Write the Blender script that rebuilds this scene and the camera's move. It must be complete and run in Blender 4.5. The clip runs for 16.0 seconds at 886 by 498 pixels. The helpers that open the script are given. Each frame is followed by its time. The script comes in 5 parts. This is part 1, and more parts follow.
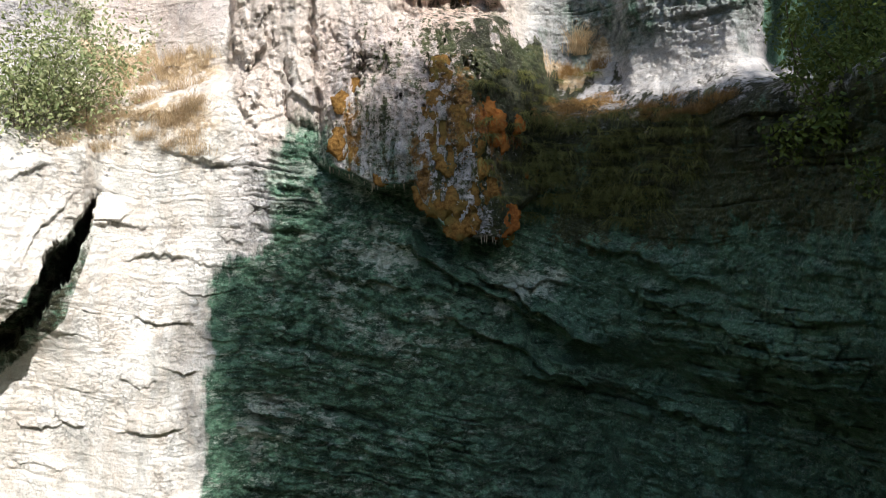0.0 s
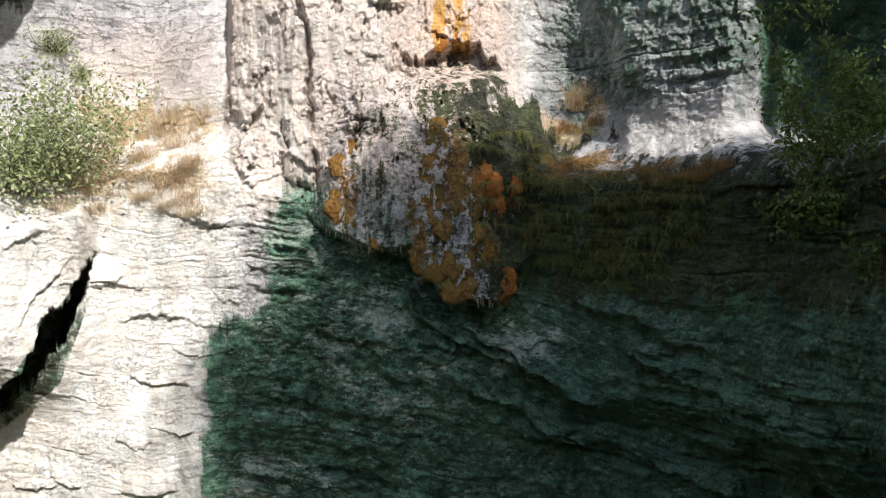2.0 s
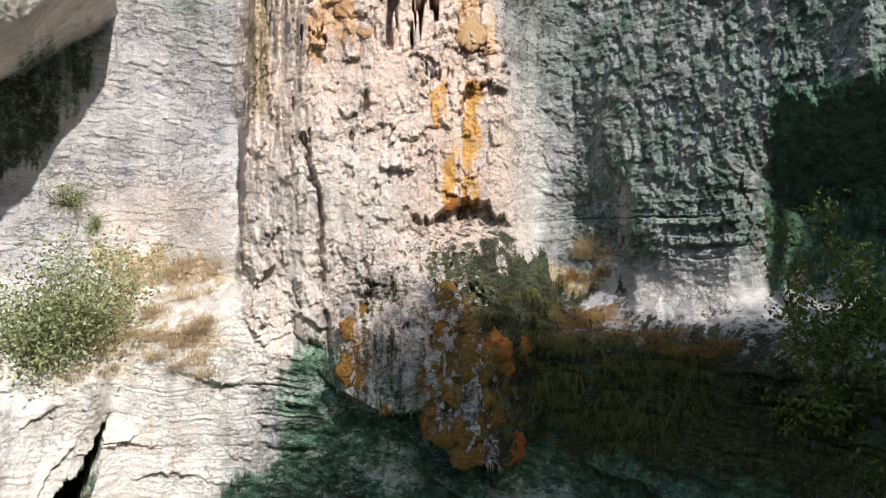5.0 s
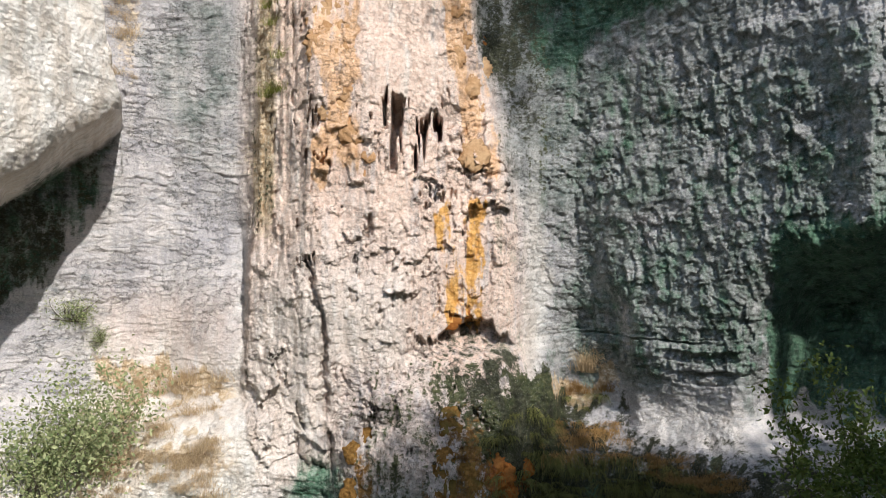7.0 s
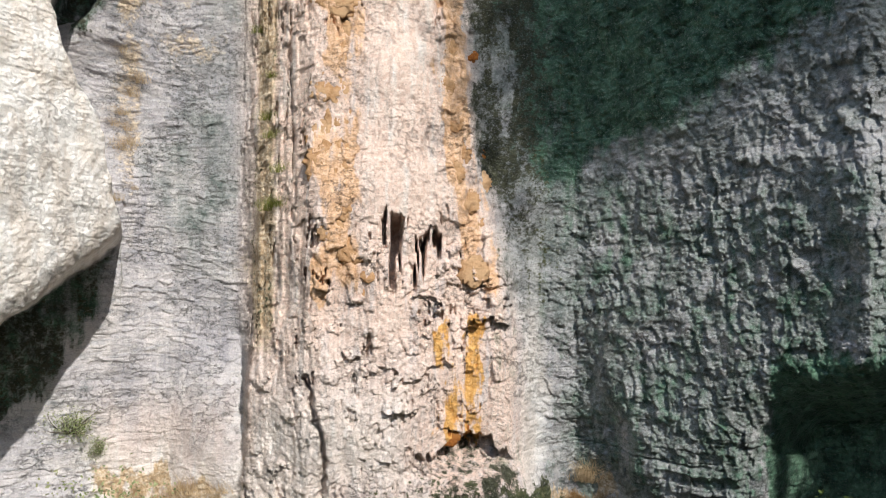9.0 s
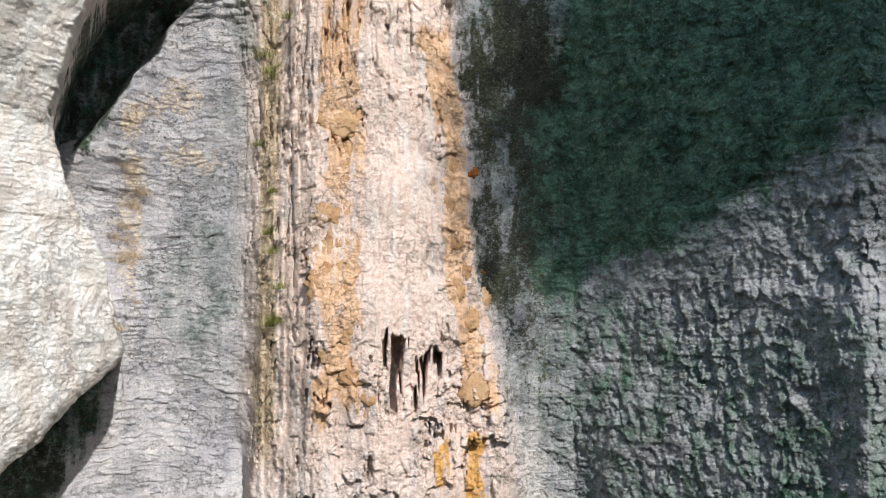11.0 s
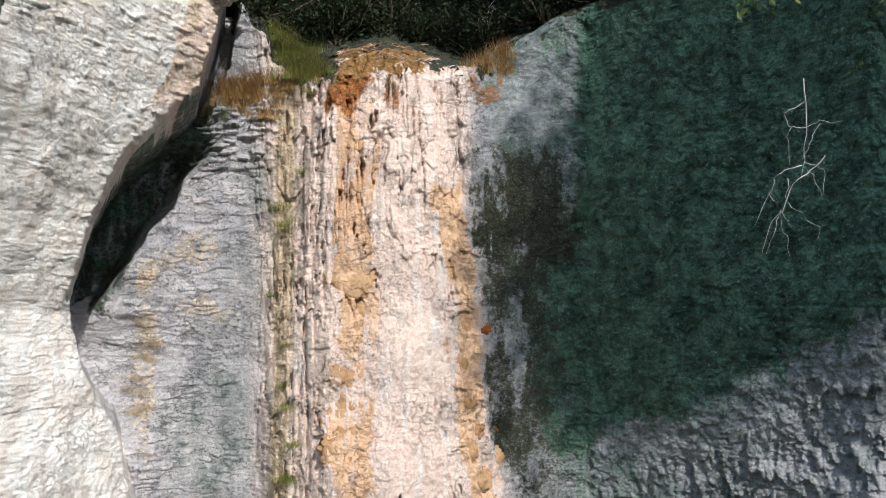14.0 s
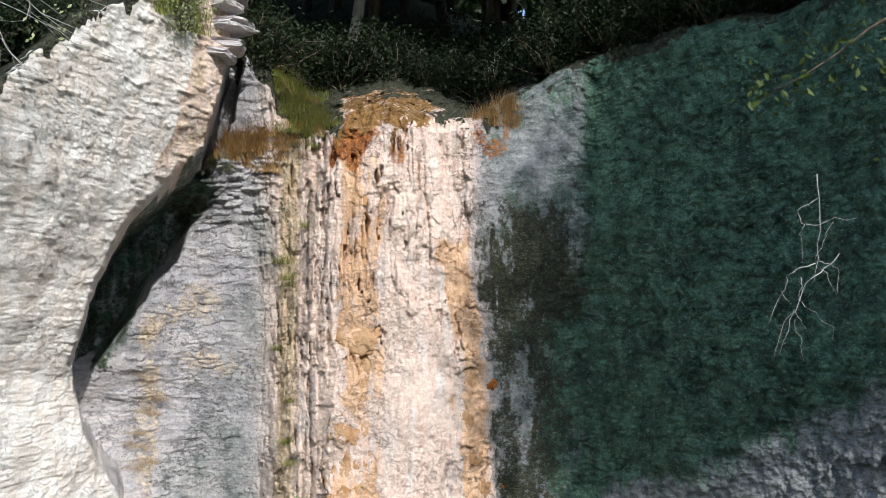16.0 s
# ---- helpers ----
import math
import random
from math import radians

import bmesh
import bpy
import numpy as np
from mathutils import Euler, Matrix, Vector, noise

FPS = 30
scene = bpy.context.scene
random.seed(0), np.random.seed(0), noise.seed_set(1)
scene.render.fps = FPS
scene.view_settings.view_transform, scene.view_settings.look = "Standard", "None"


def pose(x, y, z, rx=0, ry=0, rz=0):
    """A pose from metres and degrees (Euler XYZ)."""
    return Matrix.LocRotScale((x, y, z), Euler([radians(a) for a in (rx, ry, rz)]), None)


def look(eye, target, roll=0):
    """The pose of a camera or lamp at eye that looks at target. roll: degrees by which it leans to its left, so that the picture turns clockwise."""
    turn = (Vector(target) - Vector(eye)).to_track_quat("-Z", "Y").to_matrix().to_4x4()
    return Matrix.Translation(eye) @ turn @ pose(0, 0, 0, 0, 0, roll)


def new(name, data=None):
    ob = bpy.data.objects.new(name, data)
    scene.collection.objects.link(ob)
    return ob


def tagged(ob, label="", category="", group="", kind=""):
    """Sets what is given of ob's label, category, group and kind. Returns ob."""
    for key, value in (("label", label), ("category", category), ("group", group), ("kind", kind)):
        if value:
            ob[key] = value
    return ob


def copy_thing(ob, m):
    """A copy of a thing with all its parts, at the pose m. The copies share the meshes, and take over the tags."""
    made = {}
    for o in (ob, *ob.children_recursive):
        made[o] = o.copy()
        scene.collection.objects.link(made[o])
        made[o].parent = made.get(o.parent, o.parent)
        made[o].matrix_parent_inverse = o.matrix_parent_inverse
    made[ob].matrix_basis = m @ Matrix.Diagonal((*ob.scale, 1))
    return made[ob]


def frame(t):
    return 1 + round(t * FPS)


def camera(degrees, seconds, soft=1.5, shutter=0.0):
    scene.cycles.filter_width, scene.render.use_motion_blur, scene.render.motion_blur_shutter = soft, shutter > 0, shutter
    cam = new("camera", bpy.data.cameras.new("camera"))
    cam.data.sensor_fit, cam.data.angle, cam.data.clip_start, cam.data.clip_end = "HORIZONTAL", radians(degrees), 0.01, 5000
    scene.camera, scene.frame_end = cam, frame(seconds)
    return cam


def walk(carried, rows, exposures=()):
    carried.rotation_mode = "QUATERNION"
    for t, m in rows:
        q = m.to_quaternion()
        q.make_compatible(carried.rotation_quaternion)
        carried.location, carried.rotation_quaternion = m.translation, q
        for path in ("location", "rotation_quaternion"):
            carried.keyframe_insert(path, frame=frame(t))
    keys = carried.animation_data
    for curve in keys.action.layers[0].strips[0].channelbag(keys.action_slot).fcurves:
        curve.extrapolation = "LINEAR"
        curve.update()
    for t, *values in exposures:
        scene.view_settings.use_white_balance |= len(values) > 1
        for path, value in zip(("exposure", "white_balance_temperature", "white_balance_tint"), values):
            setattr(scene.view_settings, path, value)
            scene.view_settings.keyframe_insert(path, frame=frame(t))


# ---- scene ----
cam = camera(55.5, 16.0, soft=0.9)
METRES, EYE, TILT, LEAN, TURN = 16.0, 7.0, 0.0, 0.0, 0.0
ROWS = [
    (0.0, 0.0, 0.0, 0.0, -0.0, -0.0, 0.0),
    (0.5, 0.0013, 0.001, 0.0101, -0.0, 0.06, 0.0),
    (1.0, 0.0027, 0.0019, 0.0246, -0.0, 0.12, 0.0),
    (1.5, 0.0039, 0.0024, 0.045, 0.02, 0.23, 0.0),
    (2.0, 0.0048, 0.0016, 0.0731, 0.03, 0.35, -0.01),
    (2.5, 0.0038, 0.0001, 0.1019, -0.0, 0.48, -0.0),
    (3.0, 0.0026, -0.0016, 0.1323, 0.0, 0.64, -0.01),
    (3.5, 0.001, -0.0046, 0.1638, -0.0, 0.8, -0.01),
    (4.0, -0.0015, -0.008, 0.1963, 0.05, 1.0, -0.02),
    (6.5, -0.0095, -0.0212, 0.3726, 0.21, 1.82, -0.12),
    (7.0, -0.0088, -0.0231, 0.4121, 0.24, 1.99, -0.13),
    (7.5, -0.0097, -0.0244, 0.4495, 0.23, 2.13, -0.14),
    (8.0, -0.0092, -0.0257, 0.4807, 0.23, 2.31, -0.17),
    (8.5, -0.0082, -0.0276, 0.5195, 0.23, 2.49, -0.18),
    (9.0, -0.0078, -0.0298, 0.5555, 0.24, 2.67, -0.19),
    (11.5, -0.0138, -0.0476, 0.7414, 0.07, 3.3, -0.14),
    (12.0, -0.0159, -0.0501, 0.7743, 0.15, 3.42, -0.16),
    (12.5, -0.0178, -0.0529, 0.8085, 0.22, 3.54, -0.18),
    (13.0, -0.0207, -0.0556, 0.8435, 0.23, 3.62, -0.22),
    (13.5, -0.021, -0.0569, 0.8788, 0.35, 3.72, -0.24),
    (14.0, -0.0226, -0.0586, 0.9113, 0.48, 3.91, -0.28),
    (14.5, -0.0273, -0.0602, 0.9411, 0.53, 4.06, -0.26),
    (15.0, -0.0291, -0.0627, 0.9746, 0.61, 4.19, -0.29),
    (15.5, -0.0269, -0.0588, 0.9875, 0.72, 4.22, -0.35),
    (16.0, -0.0247, -0.053, 0.9829, 0.77, 4.18, -0.37),
]
walk(cam, [(t, pose(0, 0, EYE, TILT, LEAN, TURN) @ pose(METRES * x, METRES * y, METRES * z, 90 + pitch, roll, yaw)) for t, x, y, z, yaw, pitch, roll in ROWS], [(0.0, 0.56, 6450, 5), (2.5, 0.52, 6450, 5), (5.0, 0.3, 6500, 5), (7.0, 0.2, 6500, 5), (9.2, 0.18, 6450, 5), (12.0, 0.16, 6200, 5)])

# ---- light ----
SUN_WAY = Vector((0.36, -0.74, 0.57)).normalized()
world = bpy.data.worlds.new("sky")
scene.world = world
world.use_nodes = True
wn = world.node_tree
sky = wn.nodes.new("ShaderNodeTexSky")
sky.sky_type, sky.sun_disc = "NISHITA", False
sky.sun_elevation = math.asin(SUN_WAY.z)
sky.sun_rotation = math.atan2(SUN_WAY.x, SUN_WAY.y)
wn.nodes["Background"].inputs["Strength"].default_value = 0.165
wn.links.new(sky.outputs["Color"], wn.nodes["Background"].inputs["Color"])
sun = new("sun", bpy.data.lights.new("sun", "SUN"))
sun.data.energy, sun.data.angle, sun.data.color = 4.4, radians(0.55), (1.0, 0.93, 0.885)
sun.matrix_world = look((20, -30, 60), Vector((20, -30, 60)) - SUN_WAY)


# ---- material helpers ----
class Nodes:
    """A short way to write a node tree."""

    def __init__(self, name, rough=0.9, spec=0.3):
        self.mat = bpy.data.materials.new(name)
        self.mat.use_nodes = True
        self.tree = self.mat.node_tree
        self.bsdf = self.tree.nodes["Principled BSDF"]
        self.bsdf.inputs["Roughness"].default_value = rough
        self.bsdf.inputs["Specular IOR Level"].default_value = spec
        self.pos = self.node("ShaderNodeNewGeometry").outputs["Position"]

    def node(self, kind, **links):
        n = self.tree.nodes.new(kind)
        for key, value in links.items():
            self.set(n.inputs[key.replace("_", " ")], value)
        return n

    def set(self, socket, value):
        if isinstance(value, bpy.types.NodeSocket):
            self.tree.links.new(value, socket)
        else:
            socket.default_value = value

    def noise(self, scale, stretch=(1, 1, 1), detail=4.0, rough=0.6):
        m = self.node("ShaderNodeMapping", Vector=self.pos, Scale=stretch)
        n = self.node("ShaderNodeTexNoise", Vector=m.outputs[0], Scale=scale, Detail=detail, Roughness=rough)
        return n.outputs["Fac"]

    def ramp(self, fac, low, high):
        n = self.node("ShaderNodeMapRange")
        n.interpolation_type = "SMOOTHSTEP"
        for i, v in ((0, fac), (1, low), (2, high)):
            self.set(n.inputs[i], v)
        return n.outputs[0]

    def math(self, op, a, b=0.0):
        n = self.tree.nodes.new("ShaderNodeMath")
        n.operation = op
        self.set(n.inputs[0], a), self.set(n.inputs[1], b)
        return n.outputs[0]

    def mix(self, fac, a, b):
        n = self.tree.nodes.new("ShaderNodeMix")
        n.data_type = "RGBA"
        for i, v in ((0, fac), (6, a), (7, b)):
            self.set(n.inputs[i], v if isinstance(v, (bpy.types.NodeSocket, float)) else (*v, 1.0))
        return n.outputs[2]

    def attr(self, name):
        n = self.tree.nodes.new("ShaderNodeAttribute")
        n.attribute_name = name
        return n.outputs["Fac"]

    def finish(self, color, bump=None, strength=0.5, distance=0.02):
        self.set(self.bsdf.inputs["Base Color"], color)
        if bump is not None:
            b = self.node("ShaderNodeBump", Height=bump, Strength=strength, Distance=distance)
            self.set(self.bsdf.inputs["Normal"], b.outputs[0])
        return self.mat


def rock_material():
    """Limestone with wet dark beds, ochre and green moss, pale sinter, dry litter, and painted sun and shade, each
    where its attribute says.
    """
    n = Nodes("limestone", 0.85, 0.25)
    big = n.noise(0.7, (1, 1, 1.6), 5)
    fine = n.noise(9.0, (1, 1, 1.25), 6, 0.7)
    bed = n.noise(2.2, (0.7, 0.7, 4.5), 6, 0.65)
    drip = n.noise(2.6, (1.6, 1.6, 0.16), 6, 0.62)
    grain = n.noise(45.0, (1, 1, 1.3), 3, 0.7)
    col = n.mix(n.ramp(big, 0.35, 0.65), (0.50, 0.475, 0.50), (0.66, 0.62, 0.615))
    col = n.mix(n.ramp(bed, 0.45, 0.72), col, (0.40, 0.405, 0.43))
    col = n.mix(n.ramp(fine, 0.5, 0.75), col, (0.66, 0.64, 0.60))
    col = n.mix(n.ramp(n.noise(1.6, (1, 1, 1), 6, 0.7), 0.55, 0.72), col, (0.25, 0.26, 0.27))
    col = n.mix(n.math("MULTIPLY", n.attr("blue"), n.ramp(drip, 0.35, 0.75)), col, (0.33, 0.325, 0.36))
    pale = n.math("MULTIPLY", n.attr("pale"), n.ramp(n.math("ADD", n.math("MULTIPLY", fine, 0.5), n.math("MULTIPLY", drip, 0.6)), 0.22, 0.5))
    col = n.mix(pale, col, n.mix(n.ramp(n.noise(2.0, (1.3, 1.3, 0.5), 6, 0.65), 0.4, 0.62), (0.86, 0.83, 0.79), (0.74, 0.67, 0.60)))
    cream = n.mix(n.ramp(fine, 0.35, 0.65), (0.68, 0.49, 0.40), (0.85, 0.69, 0.60))
    col = n.mix(n.math("MULTIPLY", n.attr("cream"), n.ramp(drip, 0.2, 0.55)), col, cream)
    col = n.mix(n.math("MULTIPLY", n.ramp(n.noise(26.0, (1, 1, 0.8), 4, 0.7), 0.56, 0.66), 0.35), col, (0.82, 0.78, 0.73))
    col = n.mix(n.math("MULTIPLY", n.ramp(n.noise(34.0, (1, 1, 1.2), 4, 0.75), 0.57, 0.63), 0.45), col, (0.16, 0.16, 0.15))
    # dark green for wet rock, and for shade that is put into the colour
    wet_shade_col = n.mix(n.ramp(n.noise(3.4, (1, 1, 1.5), 7, 0.72), 0.42, 0.62), (0.032, 0.084, 0.053), (0.155, 0.30, 0.20))
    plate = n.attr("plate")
    wet_shade_col = n.mix(plate, n.mix(n.ramp(n.noise(3.0, (1, 1, 0.7), 7, 0.7), 0.35, 0.68), (0.025, 0.066, 0.042), (0.12, 0.235, 0.155)), wet_shade_col)
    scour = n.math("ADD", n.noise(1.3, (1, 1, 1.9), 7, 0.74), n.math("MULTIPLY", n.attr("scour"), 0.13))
    wet_shade_col = n.mix(n.math("MULTIPLY", n.math("ADD", plate, n.attr("scour")), n.ramp(n.math("ADD", scour, n.math("MULTIPLY", n.math("SUBTRACT", n.noise(6.0, (1, 1, 2.5), 6, 0.75), 0.5), 0.55)), 0.54, 0.68)), wet_shade_col, n.mix(n.ramp(fine, 0.4, 0.65), (0.30, 0.37, 0.31), (0.52, 0.57, 0.50)))
    wet_shade_col = n.mix(n.math("MULTIPLY", n.ramp(n.noise(15.0, (1, 1, 1.6), 5, 0.75), 0.57, 0.64), 0.5), wet_shade_col, (0.42, 0.46, 0.40))
    blotch = n.math("ADD", n.math("MULTIPLY", drip, 0.55), n.math("MULTIPLY", n.noise(1.5, (1, 1, 1.2), 7, 0.7), 0.6))
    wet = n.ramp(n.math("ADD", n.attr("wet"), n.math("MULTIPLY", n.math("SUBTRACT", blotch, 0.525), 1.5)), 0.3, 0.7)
    worn = n.mix(n.ramp(n.noise(5.0, (1, 1, 1.2), 6, 0.7), 0.36, 0.66), (0.11, 0.14, 0.13), (0.32, 0.34, 0.335))
    col = n.mix(n.math("MULTIPLY", n.attr("worn"), n.ramp(big, 0.2, 0.6)), col, worn)
    col = n.mix(wet, col, wet_shade_col)
    speck = n.ramp(n.noise(17.0, (1, 1, 1.3), 6, 0.78), 0.55, 0.64)
    patch = n.ramp(n.math("ADD", n.noise(0.9, (1, 1, 0.7), 5, 0.65), n.math("MULTIPLY", n.attr("grime"), 0.35)), 0.52, 0.72)
    col = n.mix(n.math("MULTIPLY", n.math("MULTIPLY", speck, patch), n.math("SUBTRACT", 0.85, n.math("MULTIPLY", n.attr("pale"), 0.6))), col, (0.055, 0.062, 0.05))
    litter = n.mix(n.ramp(fine, 0.4, 0.65), (0.46, 0.33, 0.20), (0.72, 0.61, 0.47))
    col = n.mix(n.ramp(n.math("ADD", n.attr("litter"), n.math("MULTIPLY", n.math("SUBTRACT", fine, 0.5), 1.2)), 0.35, 0.75), col, litter)
    green = n.mix(n.ramp(fine, 0.4, 0.7), (0.036, 0.048, 0.020), (0.105, 0.11, 0.05))
    col = n.mix(n.ramp(n.math("ADD", n.attr("moss"), n.math("MULTIPLY", n.math("SUBTRACT", n.math("ADD", n.math("MULTIPLY", fine, 0.6), n.math("MULTIPLY", drip, 0.5)), 0.55), 2.6)), 0.42, 0.66), col, green)
    ochre = n.mix(n.ramp(fine, 0.35, 0.7), (0.60, 0.36, 0.20), (0.80, 0.56, 0.39))
    col = n.mix(n.ramp(n.math("ADD", n.attr("ochre"), n.math("MULTIPLY", n.math("SUBTRACT", fine, 0.5), 0.9)), 0.35, 0.65), col, ochre)
    amber = n.mix(n.ramp(fine, 0.35, 0.7), (0.58, 0.29, 0.07), (0.76, 0.46, 0.17))
    col = n.mix(n.ramp(n.math("ADD", n.attr("amber"), n.math("MULTIPLY", n.math("SUBTRACT", n.math("ADD", n.math("MULTIPLY", fine, 0.5), n.math("MULTIPLY", drip, 0.5)), 0.5), 1.4)), 0.4, 0.62), col, amber)
    rust = n.mix(n.ramp(fine, 0.35, 0.7), (0.22, 0.07, 0.018), (0.42, 0.17, 0.045))
    col = n.mix(n.ramp(n.math("ADD", n.attr("rust"), n.math("MULTIPLY", n.math("SUBTRACT", fine, 0.5), 0.9)), 0.4, 0.7), col, rust)
    # stream bed brown and brown moss, the bulge's half shade in the colour
    brown = n.mix(n.ramp(fine, 0.35, 0.7), (0.15, 0.075, 0.02), (0.37, 0.205, 0.065))
    col = n.mix(n.ramp(n.math("ADD", n.attr("brown"), n.math("MULTIPLY", n.math("SUBTRACT", n.noise(7.0, (1, 1, 0.8), 6, 0.7), 0.5), 1.6)), 0.4, 0.65), col, brown)
    # near-black green for forest earth, drip marks and painted shade
    soil_shade = n.mix(n.ramp(fine, 0.4, 0.65), (0.022, 0.026, 0.014), (0.060, 0.062, 0.036))
    col = n.mix(n.ramp(n.math("ADD", n.attr("soil_shade"), n.math("MULTIPLY", n.math("SUBTRACT", n.math("ADD", n.math("MULTIPLY", fine, 0.5), n.math("MULTIPLY", n.noise(3.6, (1, 1, 0.7), 7, 0.72), 0.5)), 0.5), 2.2)), 0.35, 0.7), col, soil_shade)
    split = n.math("MINIMUM", n.math("ABSOLUTE", n.math("SUBTRACT", n.noise(1.7, (0.8, 0.8, 2.0), 7, 0.62), 0.5)), n.math("ABSOLUTE", n.math("SUBTRACT", n.noise(2.3, (1, 1, 1.1), 6, 0.6), 0.5)))
    split = n.math("MULTIPLY", n.math("SUBTRACT", 1.0, n.ramp(split, 0.0, 0.011)), n.ramp(n.noise(0.8, (1, 1, 1), 3), 0.4, 0.6))
    col = n.mix(n.math("MULTIPLY", split, n.math("SUBTRACT", 0.5, n.math("MULTIPLY", n.attr("pale"), 0.4))), col, (0.045, 0.045, 0.04))
    peck = n.noise(24.0, (1, 1, 1.2), 6, 0.78)
    col = n.mix(n.math("MULTIPLY", n.ramp(peck, 0.50, 0.66), 0.4), col, n.mix(0.72, col, (0.03, 0.03, 0.028)))
    col = n.mix(n.math("MULTIPLY", n.ramp(peck, 0.48, 0.34), 0.3), col, n.mix(0.5, col, (0.9, 0.87, 0.83)))
    n.set(n.bsdf.inputs["Roughness"], n.mix(wet, (0.9, 0.9, 0.9), (0.42, 0.42, 0.42)))
    height = n.math("ADD", n.math("MULTIPLY", fine, 0.7), n.math("ADD", n.math("MULTIPLY", grain, 0.12), n.math("MULTIPLY", bed, 0.12)))
    height = n.math("SUBTRACT", height, n.math("MULTIPLY", split, 0.3))
    return n.finish(col, height, 1.0, 0.085)


def leaf_material(name, dark, light):
    """Leaves that vary from one to the next and let some light through."""
    n = Nodes(name, 0.55, 0.3)
    isl = n.node("ShaderNodeNewGeometry").outputs["Random Per Island"]
    ob = n.node("ShaderNodeObjectInfo").outputs["Random"]
    col = n.mix(isl, dark, light)
    col = n.mix(n.math("MULTIPLY", ob, 0.3), col, light)
    n.bsdf.inputs["Transmission Weight"].default_value = 0.0
    out = n.tree.nodes["Material Output"]
    trans = n.node("ShaderNodeBsdfTranslucent", Color=col)
    mixer = n.node("ShaderNodeMixShader", Fac=0.3)
    n.set(mixer.inputs[1], n.bsdf.outputs[0]), n.set(mixer.inputs[2], trans.outputs[0])
    n.set(out.inputs["Surface"], mixer.outputs[0])
    return n.finish(col)


def bark_material(name, a, b):
    n = Nodes(name, 0.9, 0.2)
    f = n.noise(12.0, (1, 1, 0.25), 5)
    return n.finish(n.mix(n.ramp(f, 0.35, 0.65), a, b), f, 0.7, 0.03)


def soil_material():
    n = Nodes("forest_soil", 0.95, 0.2)
    f, g = n.noise(5.0, detail=6), n.noise(0.4)
    col = n.mix(n.ramp(f, 0.35, 0.65), (0.03, 0.027, 0.016), (0.075, 0.06, 0.035))
    col = n.mix(n.ramp(g, 0.4, 0.6), col, (0.05, 0.065, 0.02))
    return n.finish(col, f, 0.8, 0.05)


ROCK = rock_material()
SOIL = soil_material()
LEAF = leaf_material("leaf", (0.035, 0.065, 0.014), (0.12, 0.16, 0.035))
# the wood's leaves, near black: their deep shade is put into the colour
LEAF_SHADED = leaf_material("shade_leaf", (0.007, 0.015, 0.005), (0.021, 0.034, 0.011))
# sunlit copy of the leaf, with the sun's brightness in its colour
LEAF_SUN = leaf_material("sunlit_leaf", (0.15, 0.21, 0.08), (0.45, 0.47, 0.26))
GRASS_DRY = leaf_material("dry_grass", (0.48, 0.35, 0.21), (0.74, 0.61, 0.42))
# browner copy for rusty clumps, and dry grass darkened in colour for shade
GRASS_BROWN = leaf_material("brown_grass", (0.22, 0.12, 0.04), (0.48, 0.31, 0.13))
GRASS_GREEN = leaf_material("green_grass", (0.06, 0.105, 0.018), (0.38, 0.39, 0.10))
BARK = bark_material("bark", (0.07, 0.055, 0.04), (0.16, 0.13, 0.10))
BARK_PALE = bark_material("dead_wood", (0.28, 0.28, 0.26), (0.50, 0.49, 0.46))


# ---- noise on arrays ----
U32 = np.uint32
PRIMES = (U32(374761393), U32(668265263), U32(2246822519))


def lattice(a, prime):
    return a.astype(np.int32).view(U32) * prime


def scramble(h):
    h = (h ^ (h >> U32(13))) * U32(1274126177)
    h = (h ^ (h >> U32(15))) * U32(2246822519)
    return h ^ (h >> U32(16))


def unit(h):
    return (h >> U32(8)).astype(np.float32) * np.float32(1 / 16777215)


def hashed(i, j, k, seed):
    """A random number, 0 to 1, for each whole-numbered place."""
    return unit(scramble(lattice(i, PRIMES[0]) + lattice(j, PRIMES[1]) + lattice(k, PRIMES[2]) + U32(seed * 7919 + 1)))


def vnoise(x, y, z, seed=0):
    """Smooth value noise, -1 to 1."""
    corner, fade = [], []
    for a, prime in zip((x, y, z), PRIMES):
        i = np.floor(a)
        f = (a - i).astype(np.float32)
        h = lattice(i, prime)
        corner.append((h, h + prime))
        fade.append(f * f * f * (f * (f * 6 - 15) + 10))
    rows = []
    for b in (0, 1):
        for c in (0, 1):
            base = corner[1][b] + corner[2][c] + U32(seed * 7919 + 1)
            lo, hi = unit(scramble(base + corner[0][0])), unit(scramble(base + corner[0][1]))
            rows.append(lo + (hi - lo) * fade[0])
    near = rows[0] + (rows[1] - rows[0]) * fade[2]
    far = rows[2] + (rows[3] - rows[2]) * fade[2]
    return (near + (far - near) * fade[1]) * 2 - 1


def fbm(x, y, z, octaves=4, gain=0.5, seed=0):
    total, amp, norm = 0, 1.0, 0.0
    for o in range(octaves):
        total = total + amp * vnoise(x, y, z, seed + o * 17)
        norm += amp
        x, y, z, amp = x * 2.03 + 3.1, y * 2.03 + 1.7, z * 2.03 + 5.3, amp * gain
    return total / norm


